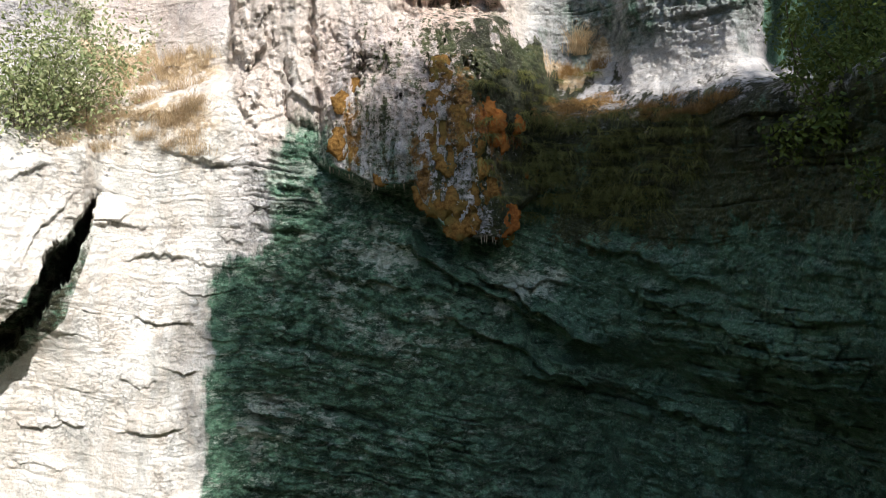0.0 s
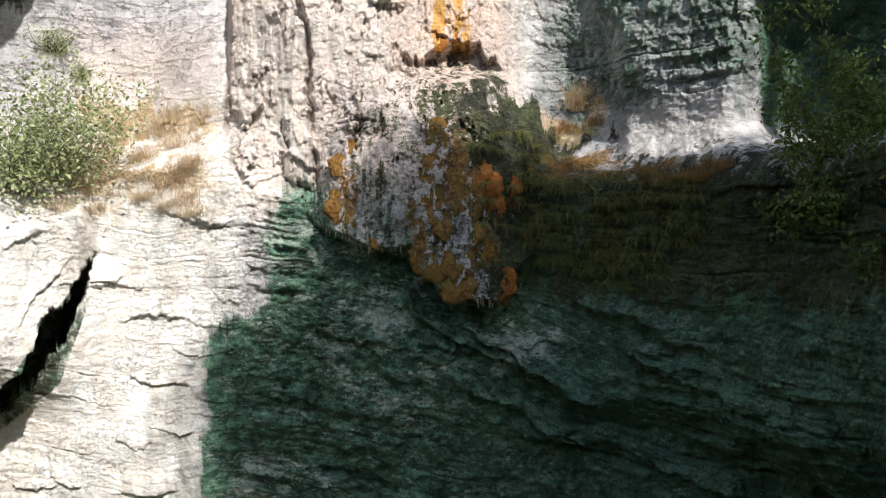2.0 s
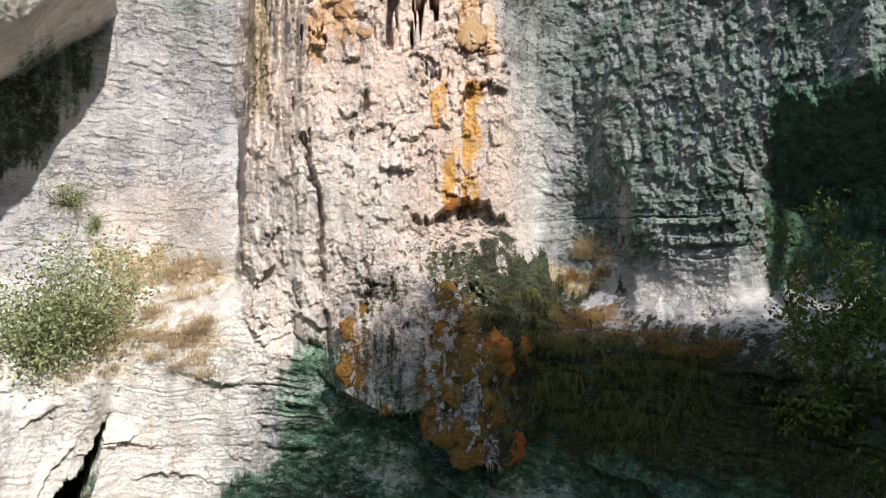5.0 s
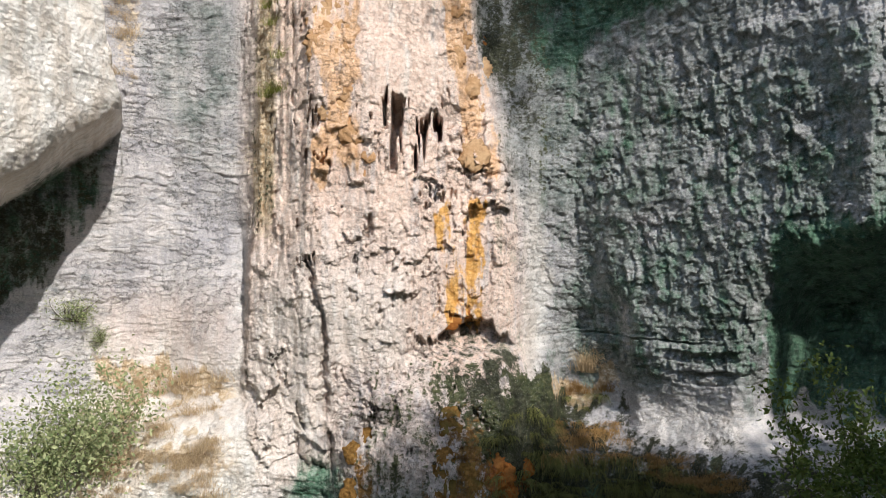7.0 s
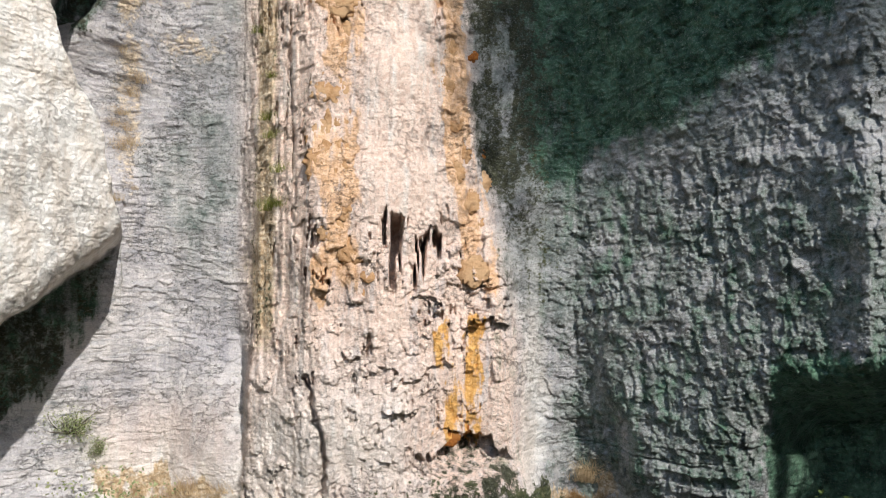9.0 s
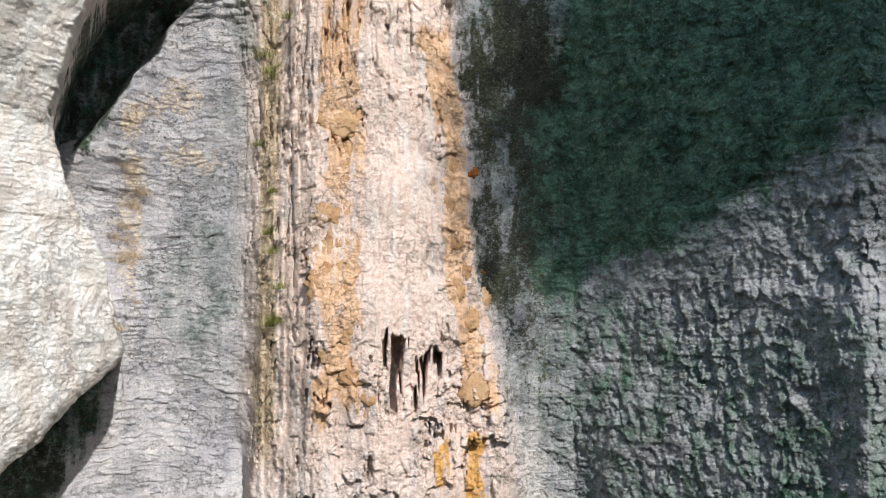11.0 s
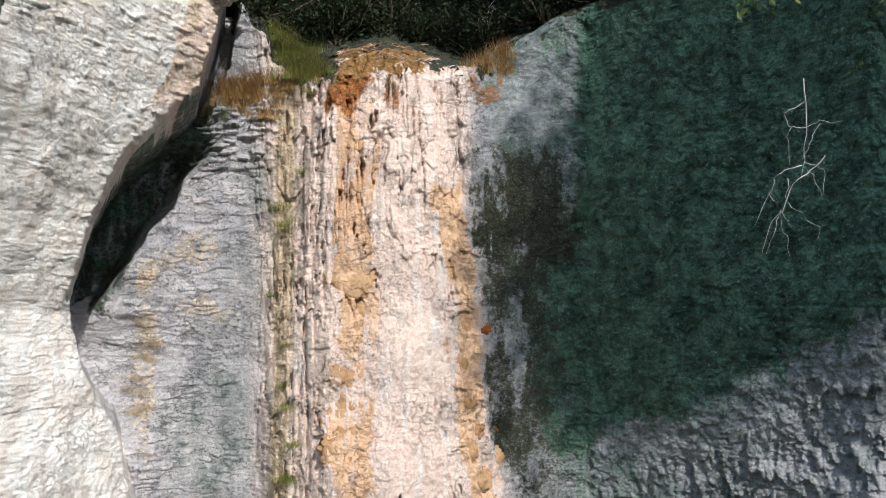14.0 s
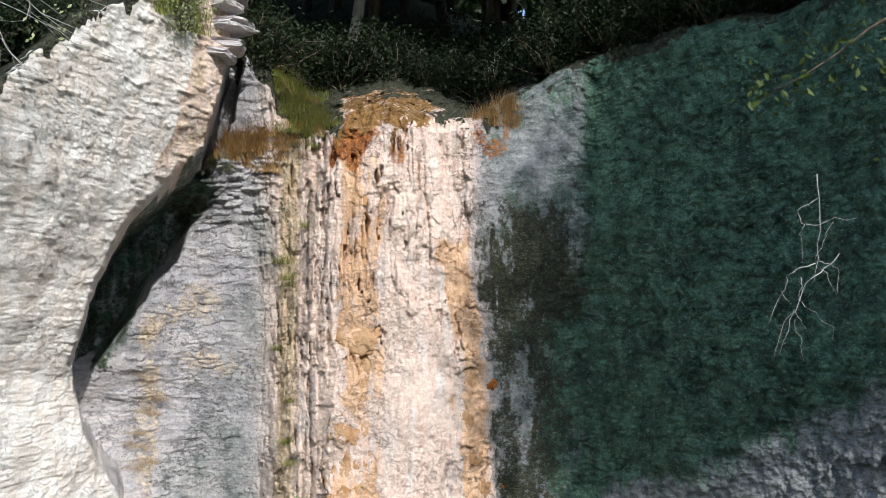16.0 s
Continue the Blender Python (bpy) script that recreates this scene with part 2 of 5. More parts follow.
def cells(a, b, seed=0):
    """2D cells: distance to the edge between the nearest two, a random number of the nearest, and the way from its middle."""
    a, b = a.astype(np.float32), b.astype(np.float32)
    i, j = np.floor(a), np.floor(b)
    d1 = np.full(a.shape, 9.0, np.float32)
    d2, r, da, db = d1.copy(), np.zeros_like(d1), np.zeros_like(d1), np.zeros_like(d1)
    for m in (-1, 0, 1):
        for n in (-1, 0, 1):
            h = scramble(lattice(i + m, PRIMES[0]) + lattice(j + n, PRIMES[1]) + U32(seed * 7919 + 1))
            va = a - (i + m + 0.1 + 0.8 * unit(h))
            vb = b - (j + n + 0.1 + 0.8 * unit(h * U32(747796405)))
            d = va * va + vb * vb
            near = d < d1
            d2 = np.where(near, d1, np.minimum(d2, d))
            d1 = np.where(near, d, d1)
            r = np.where(near, unit(h * U32(2891336453)), r)
            da, db = np.where(near, va, da), np.where(near, vb, db)
    return np.sqrt(d2) - np.sqrt(d1), r, da, db


def step(a, b, v):
    t = np.clip((v - a) / (b - a), 0, 1)
    return t * t * (3 - 2 * t)


def band(v, a, b, soft):
    return step(a - soft, a + soft, v) * (1 - step(b - soft, b + soft, v))


def lerp(a, b, f):
    return a + (b - a) * f


def blob(u, z, uc, zc, ru, rz, soft=0.35):
    d = np.sqrt(((u - uc) / ru) ** 2 + ((z - zc) / rz) ** 2)
    return 1 - step(1 - soft, 1 + soft, d)


# ---- the cliff's form: its distance y ahead, by bearing u = x / y and height z ----
def column_left(z):
    return np.interp(z, (8, 11, 14, 15.9, 18.6, 21.4, 24, 26.2, 28), (-0.215, -0.253, -0.247, -0.235, -0.24, -0.24, -0.245, -0.25, -0.25))


def column_right(z):
    return np.interp(z, (9, 12, 14.8, 17.3, 19.5, 21.4, 22.5, 24, 26.6), (0.1, 0.085, 0.08, 0.056, 0.036, 0.026, 0.018, 0.004, 0.006))


def buttress_edge(z):
    return np.interp(z, (12, 17.0, 18.9, 20.4, 21.6, 23.2, 24.4, 25.2, 26.0, 27, 28.2, 30, 36), (-0.40, -0.403, -0.43, -0.487, -0.5, -0.472, -0.432, -0.38, -0.345, -0.327, -0.314, -0.32, -0.36))


def lip_height(u):
    return np.interp(u, (-0.34, -0.3, -0.26, -0.25, -0.21, -0.176, -0.1, 0.0, 0.05, 0.13, 0.25, 0.6), (28.3, 28.2, 27.6, 27.0, 26.5, 26.65, 26.75, 26.75, 27.3, 28.0, 28.3, 28.6))


def buttress_top(u):
    return np.interp(u, (-0.66, -0.64, -0.595, -0.54, -0.47, -0.42, -0.4, -0.34), (25.7, 25.9, 26.45, 27.25, 27.9, 28.6, 29.6, 29.8))


def bulge_bottom(u):
    return np.interp(u, (-0.17, -0.15, -0.123, -0.083, -0.032, -0.024, 0.012, 0.066, 0.086, 0.113, 0.16), (9.3, 8.85, 8.65, 8.3, 8.3, 7.9, 7.35, 7.1, 7.7, 8.15, 8.6))


def regions(u, z):
    """Soft masks of the cliff's main bodies."""
    edge = buttress_edge(z)
    butt = 1 - step(-0.0025, 0.0025, u - edge)
    butt = butt * step(-0.1, 0.1, z - np.interp(u, (-0.62, -0.553, -0.51, -0.477, -0.43, -0.402), (14.6, 15.1, 15.58, 16.0, 16.5, 17.0)))
    edge = 0.004 + 0.02 * step(14.0, 16.0, z)
    col = step(-1, 1, (u - column_left(z) + 0.6 * edge) / edge) * (1 - step(-0.02, 0.02, u - column_right(z)))
    col = col * step(8.6, 9.8, z)
    return butt, col


BED_EDGES = ((-0.333, 9.1, -0.248, 8.7, 0.22), (-0.382, 6.9, -0.295, 6.7, 0.2), (-0.425, 7.45, -0.365, 7.7, 0.25), (-0.392, 3.05, -0.305, 3.2, 0.25), (-0.098, 7.5, -0.043, 7.0, 0.25), (0.055, 6.3, 0.145, 6.05, 0.3), (0.07, 5.7, 0.14, 5.3, 0.3), (-0.2, 6.3, -0.12, 5.9, 0.15), (-0.5, 6.9, -0.43, 8.1, 0.2), (-0.52, 8.2, -0.46, 8.5, 0.2), (-0.06, 7.1, 0.1, 5.6, 0.55), (0.02, 6.7, 0.2, 4.7, 0.65), (0.0, 5.6, 0.18, 3.9, 0.55), (-0.16, 6.7, -0.02, 5.9, 0.4), (0.15, 7.2, 0.32, 6.2, 0.45), (0.2, 6.2, 0.42, 5.0, 0.5), (0.08, 4.4, 0.35, 3.2, 0.55), (-0.22, 5.2, -0.06, 4.7, 0.35))


def form(u0, z0):
    # uneven outlines
    a, b = u0 * 17.0, z0 * 1.0
    u = u0 + 0.007 * fbm(a * 0.9, b * 0.7, b * 0, 4, 0.6, seed=101) + 0.0035 * fbm(a * 3.0, b * 3.2, b * 0, 4, 0.65, seed=105)
    z = z0 + 0.22 * fbm(a * 0.9, b * 0.9, b * 0, 4, 0.6, seed=111)
    alcove = 19.35 - 0.07 * (z - 16) - 0.02 * np.maximum(z - 20, 0) ** 2
    alcove = alcove - 9.0 * np.maximum(-0.34 - u, 0) - 0.5 * step(19.5, 22.5, z) * step(-0.33, -0.44, u)
    alcove = alcove - 0.9 * step(15.0, 11.5, z) * step(-0.37, -0.27, u)
    right = 18.6 - 12.0 * np.clip(u - 0.15, 0, 0.36) + 9.0 * np.maximum(u - 0.53, 0)
    right = right - (0.07 - 0.05 * step(0.25, 0.45, u)) * (z - 15)
    rib = np.interp(z, (11.2, 12.9, 13.9, 15.5, 17), (0.218, 0.214, 0.187, 0.178, 0.17))
    right = right + 0.4 * step(0.06, 0.15, u) * (1 - step(-0.02, 0.008, u - rib)) * (1 - step(12.0, 16.0, z))
    right = right + 3.2 * step(0.335, 0.46, u) * (1 - step(12.6, 14.4, z - 3 * (u - 0.4)))
    y = lerp(alcove, right, step(-0.1, 0.06, u))
    # the sinter column stands proud of the wall, most at its left edge
    butt, col = regions(u, z)
    front = 17.15 + 0.95 * step(-0.1, 0.04, u) + 0.03 * (z - 16) + 0.55 * step(13.5, 9.5, z)
    front = front + (16.0 + 5.0 * step(13.5, 16.0, z)) * np.maximum(-0.172 - u, 0)
    y = lerp(y, np.minimum(y, front), col)
    # a mossy hollow under the column's last lip, and the long crack beside the column's flake
    roof = 12.75 + 0.5 * fbm(u * 38, z * 0, z * 0, 4, 0.7, seed=121) - 9.0 * np.abs(u - 0.035)
    y = y + 0.5 * band(u + 0.02 * fbm(z * 1.7, u * 6, z * 0, 3, 0.6, seed=123), -0.04, 0.078, 0.014) * step(10.6, 11.9, z) * (1 - step(-0.06, 0.06, z - roof))
    crack = np.interp(z, (8.6, 10.7, 12.3, 13.3, 14.6), (-0.15, -0.15, -0.155, -0.17, -0.19))
    y = y + 0.42 * band(u + 0.012 * fbm(u * 20, z * 2.5, z * 0, 4, 0.6, seed=122), crack - 0.003, crack + 0.003, 0.002) * band(z, 8.8, 14.2, 0.3) * step(-0.22, -0.02, fbm(u * 60, z * 1.6, z * 0, 3, seed=120))
    # below the ledge all comes forward
    low = 17.75 - 0.16 * np.clip(u * 17 - 1.9, 0, 3.9) ** 2 - 16.0 * np.clip(u - 0.34, 0, 0.4)
    low = low - 13.0 * np.maximum(-0.39 - u, 0) * step(4.5, 6.5, z)
    low = low + 0.16 * np.clip(7 - z, 0, 5) * step(-0.28, -0.16, u)
    low = low + 1.4 * step(0.05, 0.25, u) * (1 - step(3.6, 5.4, z))
    ledge = np.interp(u, (-0.6, -0.42, -0.26, -0.2, 0.1, 0.2, 0.37, 0.6), (9.3, 9.6, 10.3, 10.6, 10.0, 9.6, 9.6, 9.8))
    width = np.interp(u, (-0.5, -0.26, 0.1, 0.2, 0.4), (1.6, 0.7, 0.6, 1.3, 1.3))
    y = lerp(np.minimum(low, y), y, step(ledge - 0.1, ledge + width, z))
    # the hanging bulge of sinter and moss
    bot = bulge_bottom(u)
    dome = np.sqrt(np.clip(1 - ((u + 0.012) / 0.15) ** 4, 0, 1)) * (1 - 0.75 * step(9.6, 12.2, z))
    hang = step(-0.04, 0.04, z - bot) * (1 - step(11.6, 12.4, z)) * step(-0.172, -0.164, u) * (1 - step(0.10, 0.2, u))
    y = lerp(y, np.minimum(y, 17.8 - 1.05 * dome + 1.2 * np.clip((u + 0.012) / 0.15, -1.2, 1.2) ** 8 + 0.75 * step(0.03, 0.1, u) * step(7.6, 8.6, z)), hang)
    under = band(u, -0.15, 0.12, 0.02) * (1 - step(-0.05, 0.02, z - bot)) * step(-1.6, -0.1, z - bot)
    y = y + 0.25 * under
    # left block over the slanting fissure
    fz = np.interp(u, (-0.6, -0.526, -0.486, -0.452, -0.43, -0.41), (4.7, 5.5, 6.4, 7.2, 7.6, 8.2))
    fz = fz + 0.5 * fbm(u * 45, z * 0.6, z * 0, 5, 0.7, seed=130)
    fw = np.interp(u, (-0.6, -0.526, -0.45, -0.42, -0.405), (1.3, 0.8, 1.0, 0.4, 0.0))
    block = step(-0.05, 0.05, z - fz) * (1 - step(8.6, 9.6, z)) * (1 - step(-0.43, -0.4, u))
    y = y - 0.9 * block
    fiss = band(z, fz - fw, fz, 0.08) * (1 - step(-0.425, -0.41, u))
    y = y + 1.7 * fiss
    # overhanging edges of the thickest beds
    for u1, z1, u2, z2, out in BED_EDGES:
        h = z - lerp(z1, z2, np.clip((u - u1) / (u2 - u1), 0, 1)) - 0.16 * fbm(u * 40, z * 0, z * 0, 4, 0.6, seed=int(100 * z1))
        y = y - 0.6 * out * band(u, u1 + 0.01, u2 - 0.01, 0.02) * step(0.0, 0.05, h) * (1 - step(0.05, 0.6, h))
    # left buttress: a flank that runs towards the eye
    flank_x = np.interp(z, (16, 19, 21.5, 23, 25, 27, 30), (7.0, 7.1, 7.4, 6.8, 5.7, 5.25, 5.0))
    yb = np.clip((flank_x + 0.45 * 15) / (0.45 - u), 9.0, 17.3)
    foot = np.clip((z - np.interp(u, (-0.62, -0.553, -0.51, -0.477, -0.43, -0.402), (14.6, 15.1, 15.58, 16.0, 16.5, 17.0))) / 0.5, 0, 1)
    yb = yb + 0.4 * (1 - foot) ** 2
    y = lerp(y, np.minimum(yb, y), butt)
    cave = band(z, 21.6, 25.4, 0.7) * band(u, buttress_edge(z), buttress_edge(z) + np.interp(z, (21.3, 22.5, 24, 25.4), (0.02, 0.055, 0.07, 0.05)), 0.012)
    y = y + 1.3 * cave
    # the top: the stream bed and the wooded slope run back
    lip = lip_height(u)
    over = np.maximum(z - lip, 0)
    back = 2.5 * over - 0.5 * step(0, 0.4, over)
    y = y + back * (1 - butt) 
    y = y + butt * 2.6 * np.maximum(z - buttress_top(u), 0) + butt * 0.5 * step(0.0, 0.02, z - 27.9) * band(u, -0.37, -0.3, 0.01)
    # the slot between the buttress and the wall above the alcove
    slot = band(u - buttress_edge(z), 0.0, 0.02, 0.003) * band(z, 25.9, 28.9, 0.15)
    y = y + 1.6 * slot
    return np.maximum(y, 8.0)


def beds(x, y, zz, h, seed, lip=0.12):
    """Layers of thickness h, broken into blocks: each keeps its own depth and ends sharply."""
    k = np.floor(zz / h)
    f = zz / h - k

    def depth(k):
        i = np.floor((x - 0.4 * y) / (h * 2.6) + 0.35 * vnoise(x * 1.5, zz * 1.5, y * 0, seed + 5) + 7 * hashed(k, k * 0, k * 0, seed))
        return 0.55 * (2 * hashed(i, k, k * 0, seed + 3) - 1) + 0.9 * vnoise(x * 0.6, y * 0.6, k * 5.17, seed) + 0.3 * vnoise(x * 2.7, y * 2.7, k * 3.71, seed + 1)

    v = lerp(depth(k), depth(k + 1), step(1 - lip, 1.0, f))
    crack = (1 - step(0.0, 0.10, f)) * step(0.1, 0.5, vnoise(x * 0.7, y * 0.7, k * 2.3, seed + 2))
    return v, crack


def plates(n, height):
    """Turns a smooth field into flat plates with sharp edges."""
    q = n / height
    k = np.floor(q)
    return (k + step(0.8, 1.0, q - k)) * height


def lips(a, b, seed, share):
    """Flakes that swell downwards and end in a sharp undercut edge; a share of the cells stays flat."""
    e, r, da, db = cells(a, b, seed)
    return np.clip(0.62 - db, 0, 1.15) * step(share, share + 0.06, r) * (0.45 + 0.55 * (r * 17 % 1))


def relief(u, z, y):
    """Rock texture in metres, minus towards the eye."""
    x = u * y
    butt, col = regions(u, z)
    lowz = 1 - step(8.8, 10.4, z)
    rw = step(0.07, 0.15, u) * step(10.8, 12, z) * (1 - butt)
    hangm = band(u, -0.15, 0.12, 0.014) * step(-0.04, 0.04, z - bulge_bottom(u)) * (1 - step(10.2, 11.6, z))
    soft = np.maximum(col, hangm)
    hard = 1 - soft
    lit = step(-0.2, -0.28, u) * lowz
    dark = lowz * hard * (1 - lit)
    alc = hard * (1 - butt) * (1 - lowz) * (1 - step(-0.22, -0.16, u))
    wa, wb = fbm(x * 1.1, y * 1.1, z * 1.1, 3, seed=30), fbm(x * 1.3, y * 1.3, z * 1.6, 3, seed=31)
    ra, rb = fbm(x * 5, y * 5, z * 4, 4, 0.65, seed=32), fbm(x * 5, y * 5, z * 6, 4, 0.65, seed=33)
    rough = step(-0.25, 0.3, fbm(x * 0.4, y * 0.4, z * 0.4, 3, seed=34))
    out = 0.30 * fbm(x * 0.4, y * 0.4, z * 0.4, 3, seed=3) * (1 - 0.5 * butt)
    # layers, dipping one way or the other
    dip = np.interp(x, (-9, -6, -4, 0, 4, 8), (-0.5, 0.15, 0.0, 0.9, 2.0, 2.4))
    zz = z + 0.35 * fbm(x * 0.25, y * 0.25, z * 0.25, 2, seed=9) + dip * lowz
    zone = step(-0.05, 0.25, fbm(x * 0.55, y * 0.2, zz * 0.9, 3, seed=35))
    foot = rw * (1 - step(12.0, 13.6, z))
    gain = 0.09 * alc * (0.2 + 0.8 * rough) + 0.18 * lit * (0.15 + rough) + (0.35 + 1.1 * zone) * dark + 0.12 * butt + 0.8 * foot + 0.15 * rw
    for h, amp, seed in ((0.62, 0.16, 21), (0.24, 0.09, 24), (0.10, 0.04, 44)):
        v, crack = beds(x, y, zz + 0.06 * wa + 0.03 * rb, h, seed, 0.07)
        out = out + (v * amp + crack * amp * 1.2) * gain
    # thin ledges with undercut edges
    out = out - 0.10 * lips(x * 1.1 + 0.5 * wa + 0.15 * ra, zz * 3.6 + 0.5 * wb + 0.25 * rb, 61, 0.80) * (lit + 0.35 * alc)
    out = out - 0.045 * lips(x * 3.0 + 0.7 * wa + 0.2 * ra, zz * 9.0 + 0.7 * wb + 0.3 * rb, 62, 0.72) * (0.5 * lit + alc * (0.25 + 0.75 * rough))
    out = out - 0.17 * lips(x * 1.5 + 0.6 * wa + 0.2 * ra, zz * 4.2 + 0.6 * wb + 0.3 * rb, 63, 0.55) * dark * (0.3 + 0.7 * zone)
    out = out - 0.07 * lips(x * 3.8 + 0.6 * wa + 0.3 * ra, zz * 9.5 + 0.6 * wb + 0.4 * rb, 64, 0.55) * dark * (0.4 + 0.6 * zone)
    out = out + 0.16 * (1 - zone) * dark * (plates(fbm(x * 1.6, y * 1.6, z * 1.9, 4, 0.6, seed=36), 0.16) + 0.5 * fbm(x * 5.0, y * 5.0, z * 3.2, 4, 0.7, seed=37))
    # the side wall's upright flakes
    s = 0.707 * (x - y)
    wall = rw * (1 - 0.6 * foot) * (0.55 + 0.45 * rough)
    e, r, da, db = cells(s * 2.3 + 0.5 * wa + 0.22 * ra, z * 1.75 + 0.6 * wb + 0.3 * rb, 65)
    out = out + (-0.08 * np.clip(0.55 - db, 0, 1.1) * (r * 17 % 1) + 0.12 * da * ((r * 7 % 1) - 0.25)) * wall
    e, r, da, db = cells(s * 4.4 + 0.5 * wa + 0.25 * ra, z * 2.9 + 0.5 * wb + 0.3 * rb, 66)
    out = out + (-0.08 * np.clip(0.55 - db, 0, 1.1) * (r * 17 % 1) + 0.14 * da * ((r * 7 % 1) - 0.25)) * rw * (0.5 + 0.5 * rough)
    out = out - 0.045 * lips(s * 8.0 + 0.5 * ra, z * 6.5 + 0.5 * rb, 67, 0.45) * rw
    # pitting of the buttress
    sb = 0.8 * x + 0.6 * y
    top = step(25.3, 26.6, z)
    out = out - butt * (0.036 * lips(sb * 6.5 + 0.8 * wa + 0.3 * ra, z * 15 + 0.8 * wb + 0.4 * rb, 68, 0.5) * (0.4 + 0.6 * rough) + 0.06 * lips(sb * 2.4 + 0.5 * wa + 0.2 * ra, z * 8.0 + 0.4 * wb + 0.3 * rb, 69, 0.66) * top)
    edge = butt * step(0.06, 0.0, buttress_edge(z) - u) * band(z, 20.5, 26.0, 0.6)
    crust = np.clip(0.35 * edge + band(u, -0.35, -0.245, 0.012) * band(z, 24.7, 26.2, 0.25) * (1 - butt), 0, 1)
    out = out - 0.15 * lips(x * 3.2 + 0.6 * wa + 0.25 * ra, z * 8.5 + 0.6 * wb + 0.3 * rb, 74, 0.35) * crust
    # sinter: upright flutes with crevices between them on the outer strip and at the top
    strip = col * np.clip(band(u, -0.262, -0.172, 0.008) * step(13.2, 15.0, z) + 0.7 * step(22.3, 23.6, z), 0, 1)
    f1 = fbm(x * 5.0 + 0.3 * ra, y * 0.6, z * 0.3, 3, 0.55, seed=50)
    f2 = fbm(x * 7.5 + 0.3 * ra, y * 1.0, z * 0.7, 3, 0.6, seed=51)
    cut = (1 - step(0.0, 0.09, np.abs(f1))) * step(-0.2, 0.15, fbm(x * 2, y * 2, z * 1.2, 3, seed=52))
    out = out + strip * (0.15 * plates(f1, 0.22) + 0.07 * f2 + 0.19 * cut)
    out = out - 0.12 * lips(x * 4.5 + 0.4 * wa + 0.25 * ra, z * 1.5 + 0.5 * wb + 0.25 * rb, 70, 0.55) * strip
    plain = soft * (1 - strip)
    out = out + plain * (0.09 * fbm(x * 2.6, y * 2.6, z * 0.4, 3, 0.55, seed=53) + (0.04 + 0.09 * hangm) * fbm(x * 8, y * 8, z * (1.6 + 2 * hangm), 4, 0.7, seed=54))
    smoothc = band(u + 0.004 * wb, -0.108, -0.018, 0.01) * step(17.2, 17.6, z) * (1 - 0.8 * step(22.0, 23.5, z))
    calm = (1 - 0.93 * smoothc) * (1 - 0.5 * hangm)
    for a, b, amp, share, seed in ((1.5, 1.0, 0.30, 0.80, 8), (3.4, 2.2, 0.17, 0.70, 9), (7.0, 4.6, 0.08, 0.58, 10)):
        out = out - amp * lips(x * a + 0.8 * wa + 0.25 * ra, z * b + 0.8 * wb + 0.3 * rb, seed, share) * plain * calm * (0.5 + 0.5 * rough) * (1 - 0.5 * band(u, -0.17, -0.108, 0.008) * step(15.5, 17.0, z))
    pit = step(0.33, 0.37, fbm(x * 3.4, y * 3.4, z * 1.3, 4, 0.7, seed=55)) * (1 - 0.95 * smoothc)
    out = out + 0.28 * pit * col * step(0.02, 0.05, column_right(z) - u) * (0.35 + 0.65 * rough) * step(-0.215, -0.18, u)
    # grain
    out = out + 0.05 * fbm(x * 6, y * 6, z * 8, 4, 0.8, seed=60) * (0.5 + 0.5 * np.maximum(np.maximum(dark, rw), hangm)) * (1 - 0.5 * smoothc)
    # hollow behind the hanging teeth
    comb = step(0.0, 0.14, fbm(u * 95, z * 0.5, z * 0, 3, 0.6, seed=71))
    teeth = band(u, -0.09, -0.012, 0.003) * step(16.0, 16.7, z + 0.9 * fbm(u * 70, z * 0, z * 0, 3, seed=72)) * (1 - step(-0.05, 0.05, z - 17.2 - 0.55 * fbm(u * 75, z * 0, z * 0, 3, seed=73)))
    out = out + 1.1 * teeth * comb
    over = step(0.1, 0.8, z - lip_height(u)) * (1 - butt)
    return out * (1 - 0.3 * over)


def surface(u, z):
    """The point of the built cliff at bearing u and height z."""
    us, zs, ys = GRID
    y = float(ys[np.searchsorted(zs, z), np.searchsorted(us, u)])
    return Vector((u * y, y, z))


